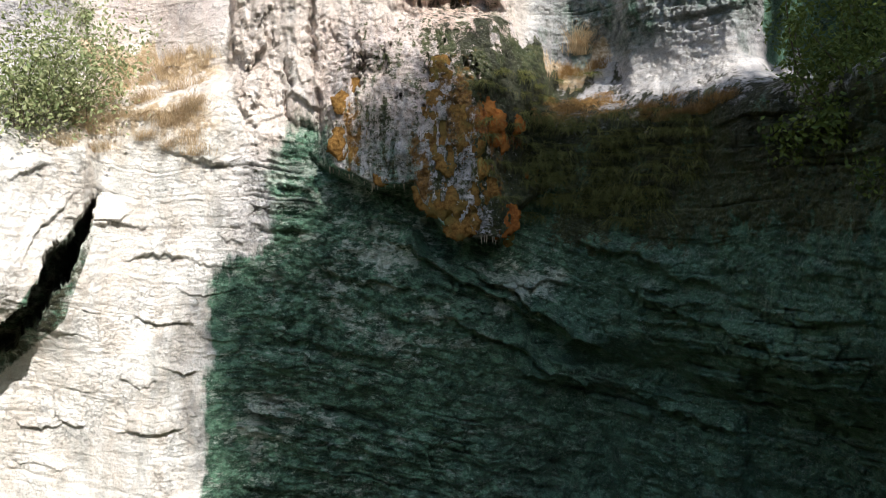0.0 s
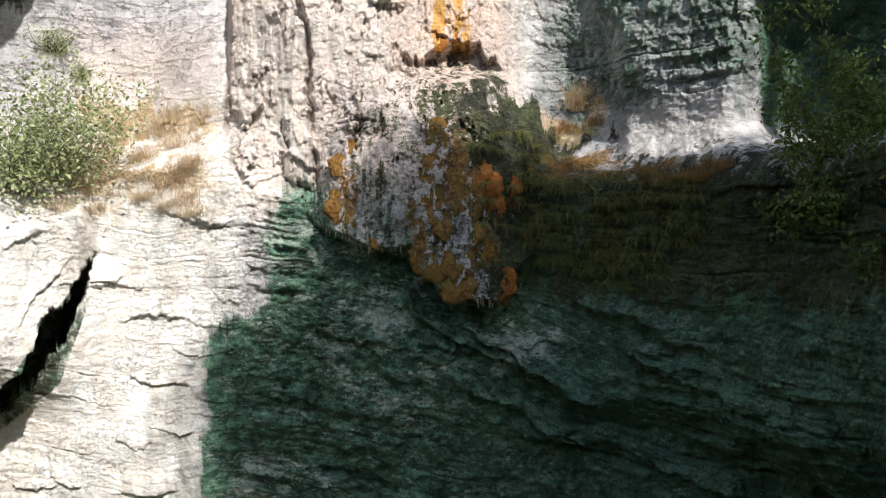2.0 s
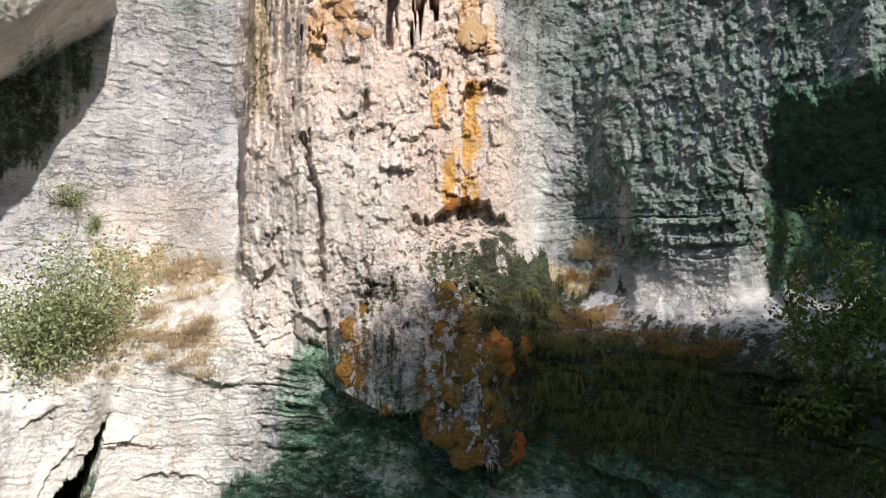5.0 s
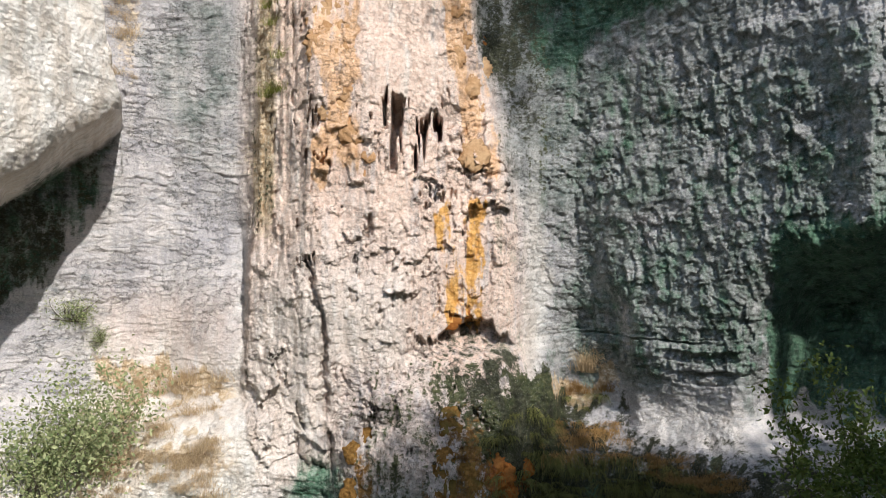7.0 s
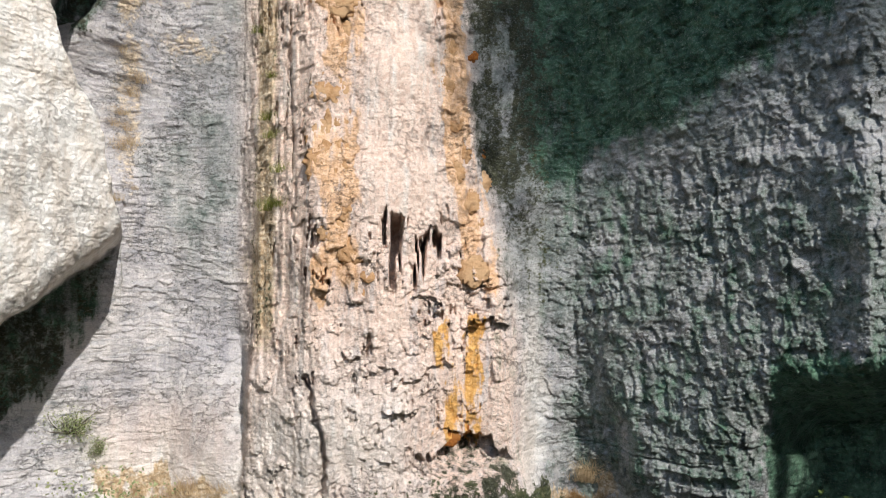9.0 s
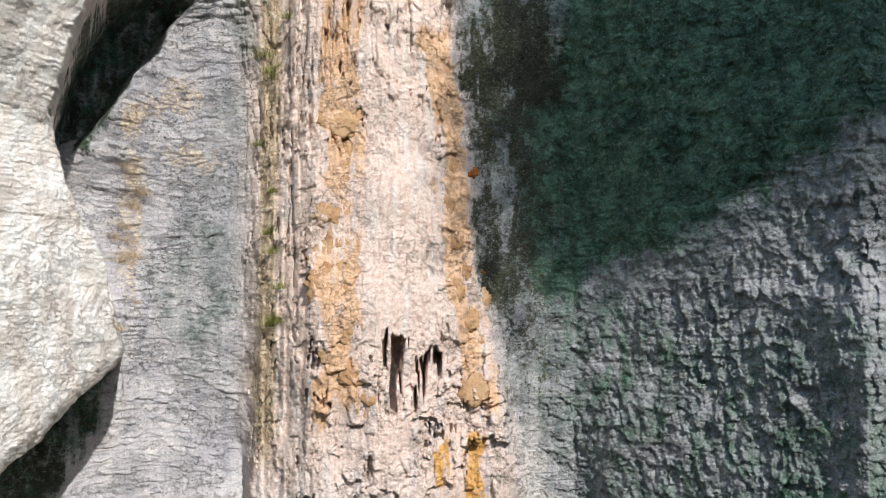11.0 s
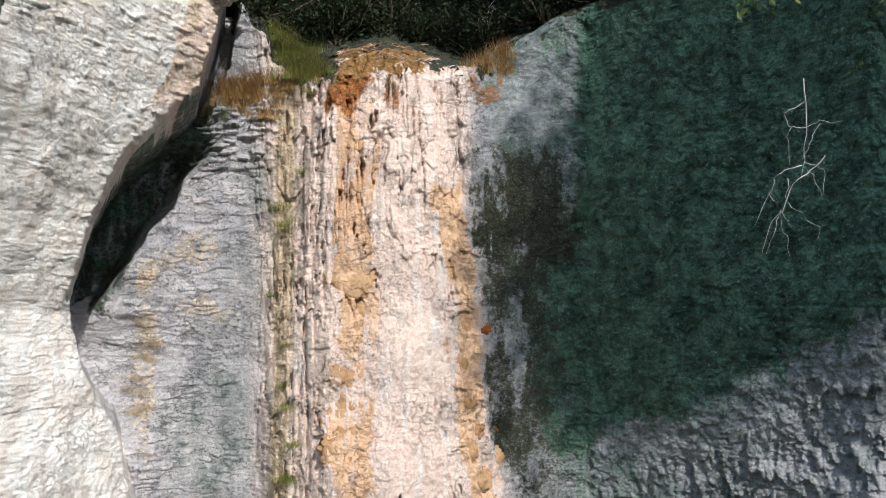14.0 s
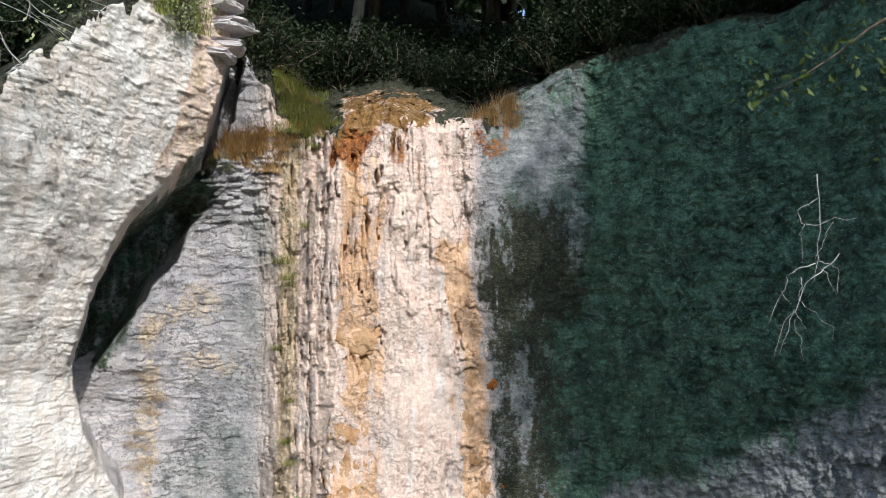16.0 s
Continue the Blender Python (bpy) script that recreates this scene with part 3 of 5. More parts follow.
def stains(u, z, y):
    """Where each colour of the rock lies, 0 to 1."""
    x = u * y
    w1, w2 = fbm(x * 0.8, y * 0.8, z * 0.8, 5, 0.6, seed=80), fbm(x * 2.5, y * 2.5, z * 0.7, 5, 0.6, seed=81)
    uu, zz = u + 0.022 * w1 + 0.012 * w2, z + 0.8 * w2 + 0.5 * w1
    butt, col = regions(u, z)
    m = {}
    centre = band(uu, -0.112, -0.018, 0.012) * step(17.0, 17.4, z)
    m["cream"] = np.clip(col * 1.0 + 0.5 * band(uu, -0.43, -0.25, 0.03) * step(9, 11, zz) * (1 - step(12, 14, zz)), 0, 1)
    # pale sinter and drip; base and buttress lightened in colour where sun strikes
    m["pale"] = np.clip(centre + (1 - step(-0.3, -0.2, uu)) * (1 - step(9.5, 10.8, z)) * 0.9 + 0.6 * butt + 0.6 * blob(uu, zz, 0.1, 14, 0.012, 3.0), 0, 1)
    m["blue"] = np.clip(band(uu, -0.42, -0.23, 0.03) * step(11.5, 12.5, zz) * 0.9 + step(0.09, 0.13, uu) * step(11.3, 12, zz) * 0.35, 0, 1) * (1 - butt)
    strip_l = band(uu, -0.168, -0.112, 0.008) * band(zz, 15.8, 26.3, 0.4) * np.clip(0.68 + 0.9 * w2 + 0.4 * w1, 0, 1)
    strip_r = band(uu, column_right(z) - 0.05, column_right(z) - 0.01, 0.008) * band(zz, 15.9, 24.5, 0.4)
    low = band(uu, -0.022, 0.04, 0.008) * band(zz, 12.6, 15.2, 0.2)
    m["ochre"] = np.clip(strip_l + strip_r * np.clip(0.66 + 0.9 * w2, 0, 1), 0, 1)
    m["amber"] = np.clip(low * (0.8 + w2) * (1 - 0.9 * blob(uu, zz, 0.006, 14.6, 0.008, 0.9)) + 0.25 * strip_r * (1 - step(17.5, 19, zz)), 0, 1)
    # base wall: wet rock, with the trees' shade put into the colour
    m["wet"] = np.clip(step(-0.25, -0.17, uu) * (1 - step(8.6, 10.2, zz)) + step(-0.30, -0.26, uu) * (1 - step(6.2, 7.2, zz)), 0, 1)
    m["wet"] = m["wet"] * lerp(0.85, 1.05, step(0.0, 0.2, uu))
    streak = band(uu, -0.235, -0.17, 0.014) * band(zz, 5.8, 9.9, 0.5)
    # upper side wall: tree shade painted as dark green
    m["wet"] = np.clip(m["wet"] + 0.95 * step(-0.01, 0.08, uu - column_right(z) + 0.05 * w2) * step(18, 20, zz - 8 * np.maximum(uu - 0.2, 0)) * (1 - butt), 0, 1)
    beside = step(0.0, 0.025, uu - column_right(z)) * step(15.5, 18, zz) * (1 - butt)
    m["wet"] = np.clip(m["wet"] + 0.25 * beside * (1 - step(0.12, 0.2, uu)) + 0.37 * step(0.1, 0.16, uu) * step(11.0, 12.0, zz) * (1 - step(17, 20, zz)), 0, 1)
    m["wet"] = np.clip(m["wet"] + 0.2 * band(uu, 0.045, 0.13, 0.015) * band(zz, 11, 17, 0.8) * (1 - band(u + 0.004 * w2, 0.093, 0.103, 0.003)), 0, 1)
    bulge = band(uu, -0.15, 0.14, 0.02) * step(-0.05, 0.05, z - bulge_bottom(u)) * (1 - step(11.0, 12.0, zz))
    m["wet"] = np.clip(m["wet"] * (1 - 0.8 * bulge) + (0.18 + 0.4 * w2) * bulge, 0, 1)
    m["cream"] = m["cream"] * (1 - 0.45 * bulge)
    # hollow under the column's lip: moss, and shade put into the colour
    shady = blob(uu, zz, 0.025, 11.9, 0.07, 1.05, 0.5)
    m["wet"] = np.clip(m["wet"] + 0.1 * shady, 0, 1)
    # deep shade of the right-hand recess, painted dark green
    m["wet"] = np.clip(m["wet"] + 0.9 * step(0.375, 0.4, uu) * band(zz, 10.9, 14.4, 0.4), 0, 1)
    shelf = band(uu, 0.235, 0.35, 0.015) * band(z + 0.2 * w2, 10.2, 11.1, 0.12)
    m["wet"] = m["wet"] * (1 - shelf)
    m["pale"] = np.clip(m["pale"] + 0.35 * shelf, 0, 1)
    m["moss"] = np.clip(0.45 * bulge * step(0.02, 0.07, uu) + (0.47 + 0.3 * w1) * bulge + 0.28 * shady + 0.25 * blob(uu, zz, 0.11, 10.5, 0.04, 0.6, 0.6) + 0.75 * step(0.1, 0.16, uu) * band(zz, 7.2, 9.7, 0.4) + 0.42 * blob(uu, zz, 0.09, 18.2, 0.06, 2.4, 0.9) + 0.15 * band(uu, 0.03, 0.14, 0.04) * band(zz, 15.5, 25, 1.5) + 0.15 * band(uu, column_left(z) - 0.02, column_left(z) + 0.02, 0.015) * step(13, 15, z), 0, 1)
    m["rust"] = np.clip(bulge * blob(uu, zz, 0.07, 9.5, 0.035, 0.5) + 0.35 * blob(uu, zz, -0.147, 25.0, 0.013, 1.7), 0, 1)
    m["litter"] = np.clip(band(uu, -0.45, -0.26, 0.03) * (1.0 * band(zz, 10.9, 11.5, 0.2) + 0.8 * band(zz, 9.6, 10.2, 0.3)) + 0.9 * band(uu, 0.11, 0.2, 0.02) * band(zz, 10.9, 11.6, 0.15), 0, 1)
    lip = lip_height(u)
    # the hollow's shade, painted near black
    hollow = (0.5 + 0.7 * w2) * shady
    bed = band(uu, -0.165, -0.055, 0.012)
    m["soil_shade"] = step(-0.1, 0.5, zz - lip) * (1 - butt) * (1 - 0.95 * bed * (1 - step(27.8, 28.6, zz)))
    m["rust"] = np.clip(m["rust"] + 0.8 * bed * band(zz, lip - 0.5, lip + 0.35, 0.3) * (0.55 + 0.8 * w2) + 0.6 * blob(uu, zz, -0.15, 26.5, 0.03, 0.6, 0.6) + 0.6 * blob(uu, zz, 0.02, 26.6, 0.03, 0.5, 0.6), 0, 1)
    m["litter"] = np.clip(m["litter"] + 0.2 * bed * band(zz, lip + 0.1, lip + 2.6, 0.4), 0, 1)
    top = step(0.0, 0.25, zz - buttress_top(u) + 0.1) * butt
    # earth on top, a drip streak, and cast shade painted round the right ledge
    m["soil_shade"] = np.clip(1.5 * m["soil_shade"] + 1.5 * top + hollow + (0.22 + 0.8 * w2) * streak + (0.55 + 0.6 * w2) * np.maximum(band(uu, 0.05, 0.225, 0.02) * band(zz, 8.6, 11.2, 0.3), band(uu, 0.2, 0.5, 0.02) * band(zz, 8.2, 10.35, 0.2)), 0, 1.5)
    m["worn"] = 0.85 * step(0.08, 0.15, uu) * step(10.9, 11.5, zz) * (1 - butt) + 0.5 * band(uu, 0.05, 0.15, 0.03) * step(14, 17, zz) * (1 - col)
    # pale plates fade rightwards, painting the base's deepening shade
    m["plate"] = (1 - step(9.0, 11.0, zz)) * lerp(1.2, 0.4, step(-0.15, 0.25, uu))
    # sun glare put into the colour: lower column, ledge and buttress paler
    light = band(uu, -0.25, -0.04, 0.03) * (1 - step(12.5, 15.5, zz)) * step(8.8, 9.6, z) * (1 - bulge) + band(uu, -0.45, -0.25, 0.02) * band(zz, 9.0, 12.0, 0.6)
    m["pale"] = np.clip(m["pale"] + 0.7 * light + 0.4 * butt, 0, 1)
    m["cream"] = m["cream"] * (1 - 0.6 * np.clip(light, 0, 1))
    # brown moss with bare patches beside the column, its shade put into the colour
    mossy = step(-0.016, 0.002, uu - column_right(z)) * (1 - step(0.07, 0.2, uu + 0.05 * w2)) * band(zz, 15.8, 24.6, 1.0)
    m["wet"] = np.clip(m["wet"] * (1 - 0.55 * mossy), 0, 1)
    m["moss"] = np.clip(m["moss"] * (1 - 0.7 * mossy) + (0.22 + 0.5 * w1) * mossy, 0, 1)
    m["worn"] = np.clip(m["worn"] * (1 - mossy) + (0.9 + 0.5 * w1) * mossy, 0, 1)
    m["soil_shade"] = np.clip(m["soil_shade"] + (0.40 + 0.2 * step(17.0, 19.0, zz) + 0.5 * w2) * mossy, 0, 1)
    # a patch of sun, painted by taking the dark green off
    bare = blob(uu, zz, 0.085, 26.5, 0.04, 1.0, 0.6) * (1 - col)
    m["worn"] = np.clip(m["worn"] + 0.8 * band(uu, 0.0, 0.14, 0.02) * step(23.0, 24.5, zz) * (1 - col), 0, 1)
    m["wet"] = m["wet"] * (1 - 0.75 * bare) * (1 - 0.55 * (1 - step(0.12, 0.18, uu)) * step(23.2, 24.6, zz))
    # shade below the sun patch, painted as a darker band
    m["soil_shade"] = np.clip(m["soil_shade"] + (0.42 + 0.8 * w2) * band(uu, 0.0, 0.15, 0.025) * band(zz, 23.0, 25.3, 0.5) * (1 - col), 0, 1.5)
    m["scour"] = np.clip(blob(uu, zz, 0.09, 6.2, 0.05, 0.5, 0.6) + 0.8 * blob(uu, zz, -0.06, 6.9, 0.05, 0.35, 0.6) + 0.7 * blob(uu, zz, -0.14, 6.2, 0.04, 0.5, 0.7) + 0.6 * blob(uu, zz, -0.02, 5.4, 0.04, 0.4, 0.7) + 0.7 * blob(uu, zz, -0.2, 8.2, 0.05, 0.8, 0.8) + 0.6 * blob(uu, zz, -0.2, 3.4, 0.06, 0.6, 0.8), 0, 1)
    m["pale"] = m["pale"] * (1 - (1 - butt) * step(-0.6, 0.0, zz - lip))
    m["brown"] = np.clip((0.72 + 0.3 * w2) * bed * band(zz, lip - 0.1, lip + 1.7, 0.25) + bulge * np.clip(blob(uu, zz, 0.015, 9.0, 0.06, 2.2, 0.6) + blob(uu, zz, -0.112, 9.3, 0.022, 1.0, 0.6), 0, 1) * (0.5 + 0.9 * w2), 0, 1)
    # grey drip marks on the sunlit base
    m["worn"] = np.clip(m["worn"] + 0.9 * np.clip(w2 + 0.3 * w1, 0, 1) * (1 - step(-0.24, -0.18, uu)) * (1 - step(9.0, 10.0, z)), 0, 1)
    # lichen and drip stains on the alcove wall
    side = band(uu, -0.42, -0.2, 0.03) * step(14.5, 17, zz) * (1 - butt)
    m["worn"] = np.clip(m["worn"] + (0.6 + 0.7 * w2) * side * blob(uu, zz, -0.30, 18.6, 0.05, 2.4, 0.8) + (0.5 + 0.7 * w2) * side * blob(uu, zz, -0.27, 23.6, 0.035, 2.4, 0.9) + 0.9 * np.clip(w1 + 0.5 * w2, 0, 1) * side, 0, 1)
    m["litter"] = np.clip(m["litter"] + 0.55 * side * (blob(uu, zz, -0.40, 20.0, 0.02, 2.4) + blob(uu, zz, -0.36, 22.6, 0.06, 0.5, 0.6) + blob(uu, zz, -0.33, 21.4, 0.05, 0.4, 0.6) + blob(uu, zz, -0.26, 14.5, 0.03, 2.5, 0.8)), 0, 1)
    # shade under the buttress and in its cave, painted dark and mossy
    recess_shade = (1 - butt) * (1 - step(-0.02, 0.01, u - np.interp(zz, (12.4, 13.5, 15.4, 16.8), (-0.56, -0.5, -0.42, -0.4)))) * step(12.6, 13.4, zz) * (1 - step(16.4, 17.0, zz))
    recess_shade = np.maximum(recess_shade, step(-0.006, -0.003, u - buttress_edge(z) + 0.006 * w2) * band(zz, 21.6, 26.0, 0.3) * (1 - step(0.0, 0.02, u - buttress_edge(z) - np.interp(z, (21.5, 24.5, 25.3, 26), (0.05, 0.06, 0.045, 0.01)))))
    m["wet"] = np.clip(m["wet"] + 0.5 * recess_shade, 0, 1)
    m["soil_shade"] = np.clip(m["soil_shade"] + (0.5 + 0.4 * w2) * recess_shade, 0, 1.5)
    m["moss"] = np.clip(m["moss"] + 0.35 * recess_shade, 0, 1)
    # the slanting fissure's shade, put into the colour with some moss
    recess_shade = (1 - step(-0.43, -0.4, u)) * band(z, np.interp(u, (-0.56, -0.526, -0.45, -0.41), (3.2, 4.3, 5.5, 7.4)), np.interp(u, (-0.6, -0.526, -0.486, -0.452, -0.43), (4.7, 5.5, 6.4, 7.2, 7.6)), 0.1)
    m["wet"] = np.clip(m["wet"] + 0.5 * recess_shade, 0, 1)
    m["soil_shade"] = np.clip(m["soil_shade"] + (0.5 + 0.4 * w2) * recess_shade, 0, 1.5)
    m["moss"] = np.clip(m["moss"] + 0.4 * recess_shade, 0, 1)
    left = band(u, -0.25, -0.17, 0.012) * step(13.5, 15.5, z)
    m["grime"] = np.clip(0.6 * side + 0.9 * side * band(uu, -0.34, -0.255, 0.03) + bulge + shady + 0.15 * left + 0.4 * col * (1 - centre) + 0.8 * step(0.04, 0.1, uu) * band(zz, 10.5, 19, 1.0) * (1 - step(0.14, 0.2, uu)) + 0.9 * mossy, 0, 1)
    m["moss"] = np.clip(m["moss"] + 0.18 * left, 0, 1)
    m["litter"] = np.clip(m["litter"] + 0.36 * left + 0.4 * band(u + 0.004 * w2, -0.24, -0.218, 0.005) * step(13.5, 15, z), 0, 1)
    m["pale"] = np.clip(m["pale"] + 0.5 * left, 0, 1)
    tan = butt * (1 - step(0.0, 0.004, buttress_edge(z) - u - 0.042 + 0.01 * w2)) * step(25, 25.6, z)
    m["cream"] = np.clip(m["cream"] + tan, 0, 1)
    m["litter"] = np.clip(m["litter"] + (0.5 + 0.5 * w2) * tan, 0, 1)
    return m


# ---- parts ----
def part(name, mesh, material, parent=None, label=""):
    ob = new(name, mesh)
    if isinstance(mesh, bpy.types.Mesh) and not mesh.materials:
        mesh.materials.append(material)
    ob.parent = parent
    return tagged(ob, label)


def mesh_of(name, verts, faces, smooth=True):
    me = bpy.data.meshes.new(name)
    me.from_pydata(verts, [], faces)
    if smooth:
        me.shade_smooth()
    return me


def thing(name, m, label, category, group="", kind=""):
    ob = new(name)
    ob.matrix_world = m
    return tagged(ob, label, category, group, kind)


GRID = [None, None, None]


def build_cliff():
    us = np.concatenate([np.linspace(-0.7, -0.56, 24, endpoint=False), np.arange(-0.56, 0.56, CLIFF_U), np.linspace(0.56, 0.75, 30)])
    zs = np.concatenate([np.arange(-0.6, 1.4, 0.1), np.arange(1.4, 28.6, CLIFF_Z), np.arange(28.6, 39.0, 0.08)])
    nu, nz = len(us), len(zs)
    u, z = np.meshgrid(us, zs)
    y0 = form(u, z)
    y = y0 + relief(u, z, y0)
    masks = stains(u, z, y0)
    GRID[:] = us, zs, y
    co = np.stack([u * y, y, z], -1).reshape(-1, 3)
    a = np.arange(nu * nz).reshape(nz, nu)
    quads = np.stack([a[:-1, :-1], a[:-1, 1:], a[1:, 1:], a[1:, :-1]], -1).reshape(-1, 4)
    uc, zc = (0.25 * (q[:-1, :-1] + q[1:, :-1] + q[:-1, 1:] + q[1:, 1:]) for q in (u, z))
    butt, col = regions(uc, zc)
    hang = (uc > -0.15) & (uc < 0.12) & (zc > bulge_bottom(uc)) & (zc < 11.2)
    kind = np.where(uc < -0.1, 0, 1)
    kind = np.where(zc < 10.2, 2, kind)
    kind = np.where((col > 0.5) & (zc > 10.9), 3, kind)
    kind = np.where(hang, 4, kind)
    kind = np.where(zc > lip_height(uc), 5, kind)
    kind = np.where(butt > 0.5, 6, kind)
    kind = kind.reshape(-1)
    cliff = thing("cliff", Matrix(), "layered grey limestone cliff with a dry sinter column", "cliff", kind="structure")
    names = (("alcove_wall", "smooth blue-grey limestone wall"), ("side_wall", "rough flaking dark grey limestone wall"), ("base_wall", "bedded dark wet limestone"), ("sinter_column", "cream and ochre sinter drapery"), ("moss_bulge", "overhanging sinter bulge with brown and green moss"), ("stream_bed", "brown stream bed and forest slope"), ("buttress", "pale sunlit limestone buttress"))
    for i, (name, label) in enumerate(names):
        q = quads[kind == i]
        used, flat = np.unique(q, return_inverse=True)
        me = bpy.data.meshes.new(name)
        me.vertices.add(len(used))
        me.vertices.foreach_set("co", co[used].astype(np.float32).ravel())
        me.loops.add(q.size)
        me.loops.foreach_set("vertex_index", flat.ravel().astype(np.int32))
        me.polygons.add(len(q))
        me.polygons.foreach_set("loop_start", np.arange(0, q.size, 4, dtype=np.int32))
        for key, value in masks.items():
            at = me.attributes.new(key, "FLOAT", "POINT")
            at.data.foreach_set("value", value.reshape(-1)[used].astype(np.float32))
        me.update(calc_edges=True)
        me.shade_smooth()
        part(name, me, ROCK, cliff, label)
    return cliff


CLIFF_U, CLIFF_Z = 0.0012, 0.02
build_cliff()


# ---- ground: gorge floor, rising behind the eye and to the sides ----
def build_ground():
    xs, ys = np.linspace(-300, 300, 151), np.linspace(-300, 300, 151)
    x, y = np.meshgrid(xs, ys)
    h = 30 * step(18, 23.5, x - 9 * step(-10, -5, y)) + 26 * step(-14, -30, x) + 26 * step(-22, -60, y)
    h = np.minimum(h, 32) + 1.0 * fbm(x * 0.06, y * 0.06, x * 0, 3, seed=5)
    h = np.where((y > 9) & (np.abs(x) < 14), -0.5, h)
    h = np.where((y > 9) & (np.abs(x) >= 14), np.maximum(h, 28), h)
    h = np.where(y > 44, 37.5 + 2 * step(44, 90, y), h)
    verts = np.stack([x, y, h], -1).reshape(-1, 3).tolist()
    n = len(xs)
    faces = [(j * n + i, j * n + i + 1, (j + 1) * n + i + 1, (j + 1) * n + i) for j in range(n - 1) for i in range(n - 1)]
    tagged(part("ground", mesh_of("ground", verts, faces), SOIL), "brown leaf-strewn gorge floor and wooded slopes", "ground", kind="structure")


build_ground()


# ---- plants ----
def leaves(rng, centres, size, count, spread, aspect=0.55, droop=0.2):
    """Folded leaf blades scattered round centres. Returns vertices and faces."""
    centres = np.asarray(centres, float)
    c = centres[rng.integers(0, len(centres), count)]
    p = c + rng.normal(size=(count, 3)) * spread
    d = rng.normal(size=(count, 3))
    d[:, 2] -= droop
    d /= np.linalg.norm(d, axis=1)[:, None]
    s = np.cross(d, rng.normal(size=(count, 3)))
    s /= np.linalg.norm(s, axis=1)[:, None]
    n = np.cross(d, s)
    ln = size * rng.uniform(0.6, 1.3, (count, 1))
    v = np.stack([p, p + d * ln * 0.5 + s * ln * aspect * 0.5 + n * ln * 0.08, p + d * ln, p + d * ln * 0.5 - s * ln * aspect * 0.5 + n * ln * 0.08], 1)
    f = np.arange(count * 4).reshape(-1, 4)
    return v.reshape(-1, 3), f


def leaf_mesh(name, v, f):
    return mesh_of(name, v.tolist(), f.tolist(), False)


def tube(points, radii, sides=6):
    """A tapered limb along points."""
    verts, faces = [], []
    pts = [Vector(p) for p in points]
    for i, p in enumerate(pts):
        d = (pts[min(i + 1, len(pts) - 1)] - pts[max(i - 1, 0)]).normalized()
        a = d.orthogonal().normalized()
        b = d.cross(a)
        for k in range(sides):
            t = 2 * math.pi * k / sides
            verts.append(p + (a * math.cos(t) + b * math.sin(t)) * radii[i])
    for i in range(len(pts) - 1):
        for k in range(sides):
            faces.append((i * sides + k, i * sides + (k + 1) % sides, (i + 1) * sides + (k + 1) % sides, (i + 1) * sides + k))
    faces.append(tuple(range(sides))[::-1])
    faces.append(tuple(range((len(pts) - 1) * sides, len(pts) * sides)))
    return [tuple(v) for v in verts], faces


def joined(pieces):
    verts, faces = [], []
    for v, f in pieces:
        n = len(verts)
        verts.extend(v)
        faces.extend(tuple(i + n for i in q) for q in f)
    return verts, faces


def limb(rng, start, way, length, bend=0.25, n=6):
    pts, p, d = [Vector(start)], Vector(start), Vector(way).normalized()
    for i in range(n):
        d = (d + Vector(rng.normal(size=3)) * bend).normalized()
        p = p + d * (length / n)
        pts.append(p.copy())
    return pts


def build_tree(rng, height, radius, count, label, leaf=None, leaf_size=0.42, pale=False, crown_from=None):
    """Trunk, limbs and a crown of clumps; the base is at the origin."""
    tree = thing("tree", Matrix(), label, "tree", "woodland trees")
    h0 = crown_from or height - radius * 1.5
    trunk = [(0.15 * math.sin(i), 0.12 * math.cos(2 * i), height * 0.9 * i / 8) for i in range(9)]
    r = height * 0.014
    part("trunk", mesh_of("trunk", *tube(trunk, [r * (1.15 - 0.1 * i) for i in range(9)], 8)), BARK_PALE if pale else BARK, tree)
    tips, pieces = [], []
    for i in range(16):
        a = i * 2.4 + rng.uniform(-0.3, 0.3)
        zh = h0 - 0.2 * radius + (height * 0.85 - h0) * i / 16
        way = (math.cos(a), math.sin(a), rng.uniform(0.2, 0.7))
        pts = limb(rng, (0, 0, zh), way, radius * rng.uniform(0.7, 1.0) * (1 - 0.25 * i / 16), 0.15)
        pieces.append(tube(pts, [r * 0.4 * (1 - 0.14 * k) for k in range(7)], 5))
        tips.extend(pts[2:])
    part("limb", mesh_of("limb", *joined(pieces)), BARK, tree)
    tips = np.array([tuple(t) for t in tips])
    v, f = leaves(rng, tips, leaf_size, count, radius * 0.16)
    part("crown", leaf_mesh("crown", v, f), leaf or LEAF, tree)
    return tree


rng = np.random.default_rng(7)
# unseen trees, placed to shade the cliff from the sunny side of the gorge
oak = build_tree(rng, 30.0, 6.2, 22000, "tall leafy oak on the gorge's sunny slope")
oak.matrix_world = pose(22.4, -15.0, 25.8, 0, 0, 20)
poplar = build_tree(rng, 41.0, 4.9, 12000, "tall slender tree on the gorge floor", crown_from=25.0)
poplar.matrix_world = pose(13.7, -14.0, -2.0, 0, 2, 0)
low_oak = build_tree(rng, 41.5, 4.3, 11500, "leafy oak on the gorge floor", crown_from=23.0)
low_oak.matrix_world = pose(18.4, -14.0, -1.7)
for x, y, z, turn, k in ((16.5, -16, -1.0, 200, 0.85), (26.5, -15, 23.0, 300, 1.0), (24.5, -14, 30.0, 60, 1.05)):
    copy_thing(oak, pose(x, y, z, 0, 0, turn) @ Matrix.Scale(k, 4))


# one more unseen tree, added to shade the right-hand recess
copy_thing(low_oak, pose(20.9, -4.0, -0.5, 0, 0, 110) @ Matrix.Scale(0.9, 4))


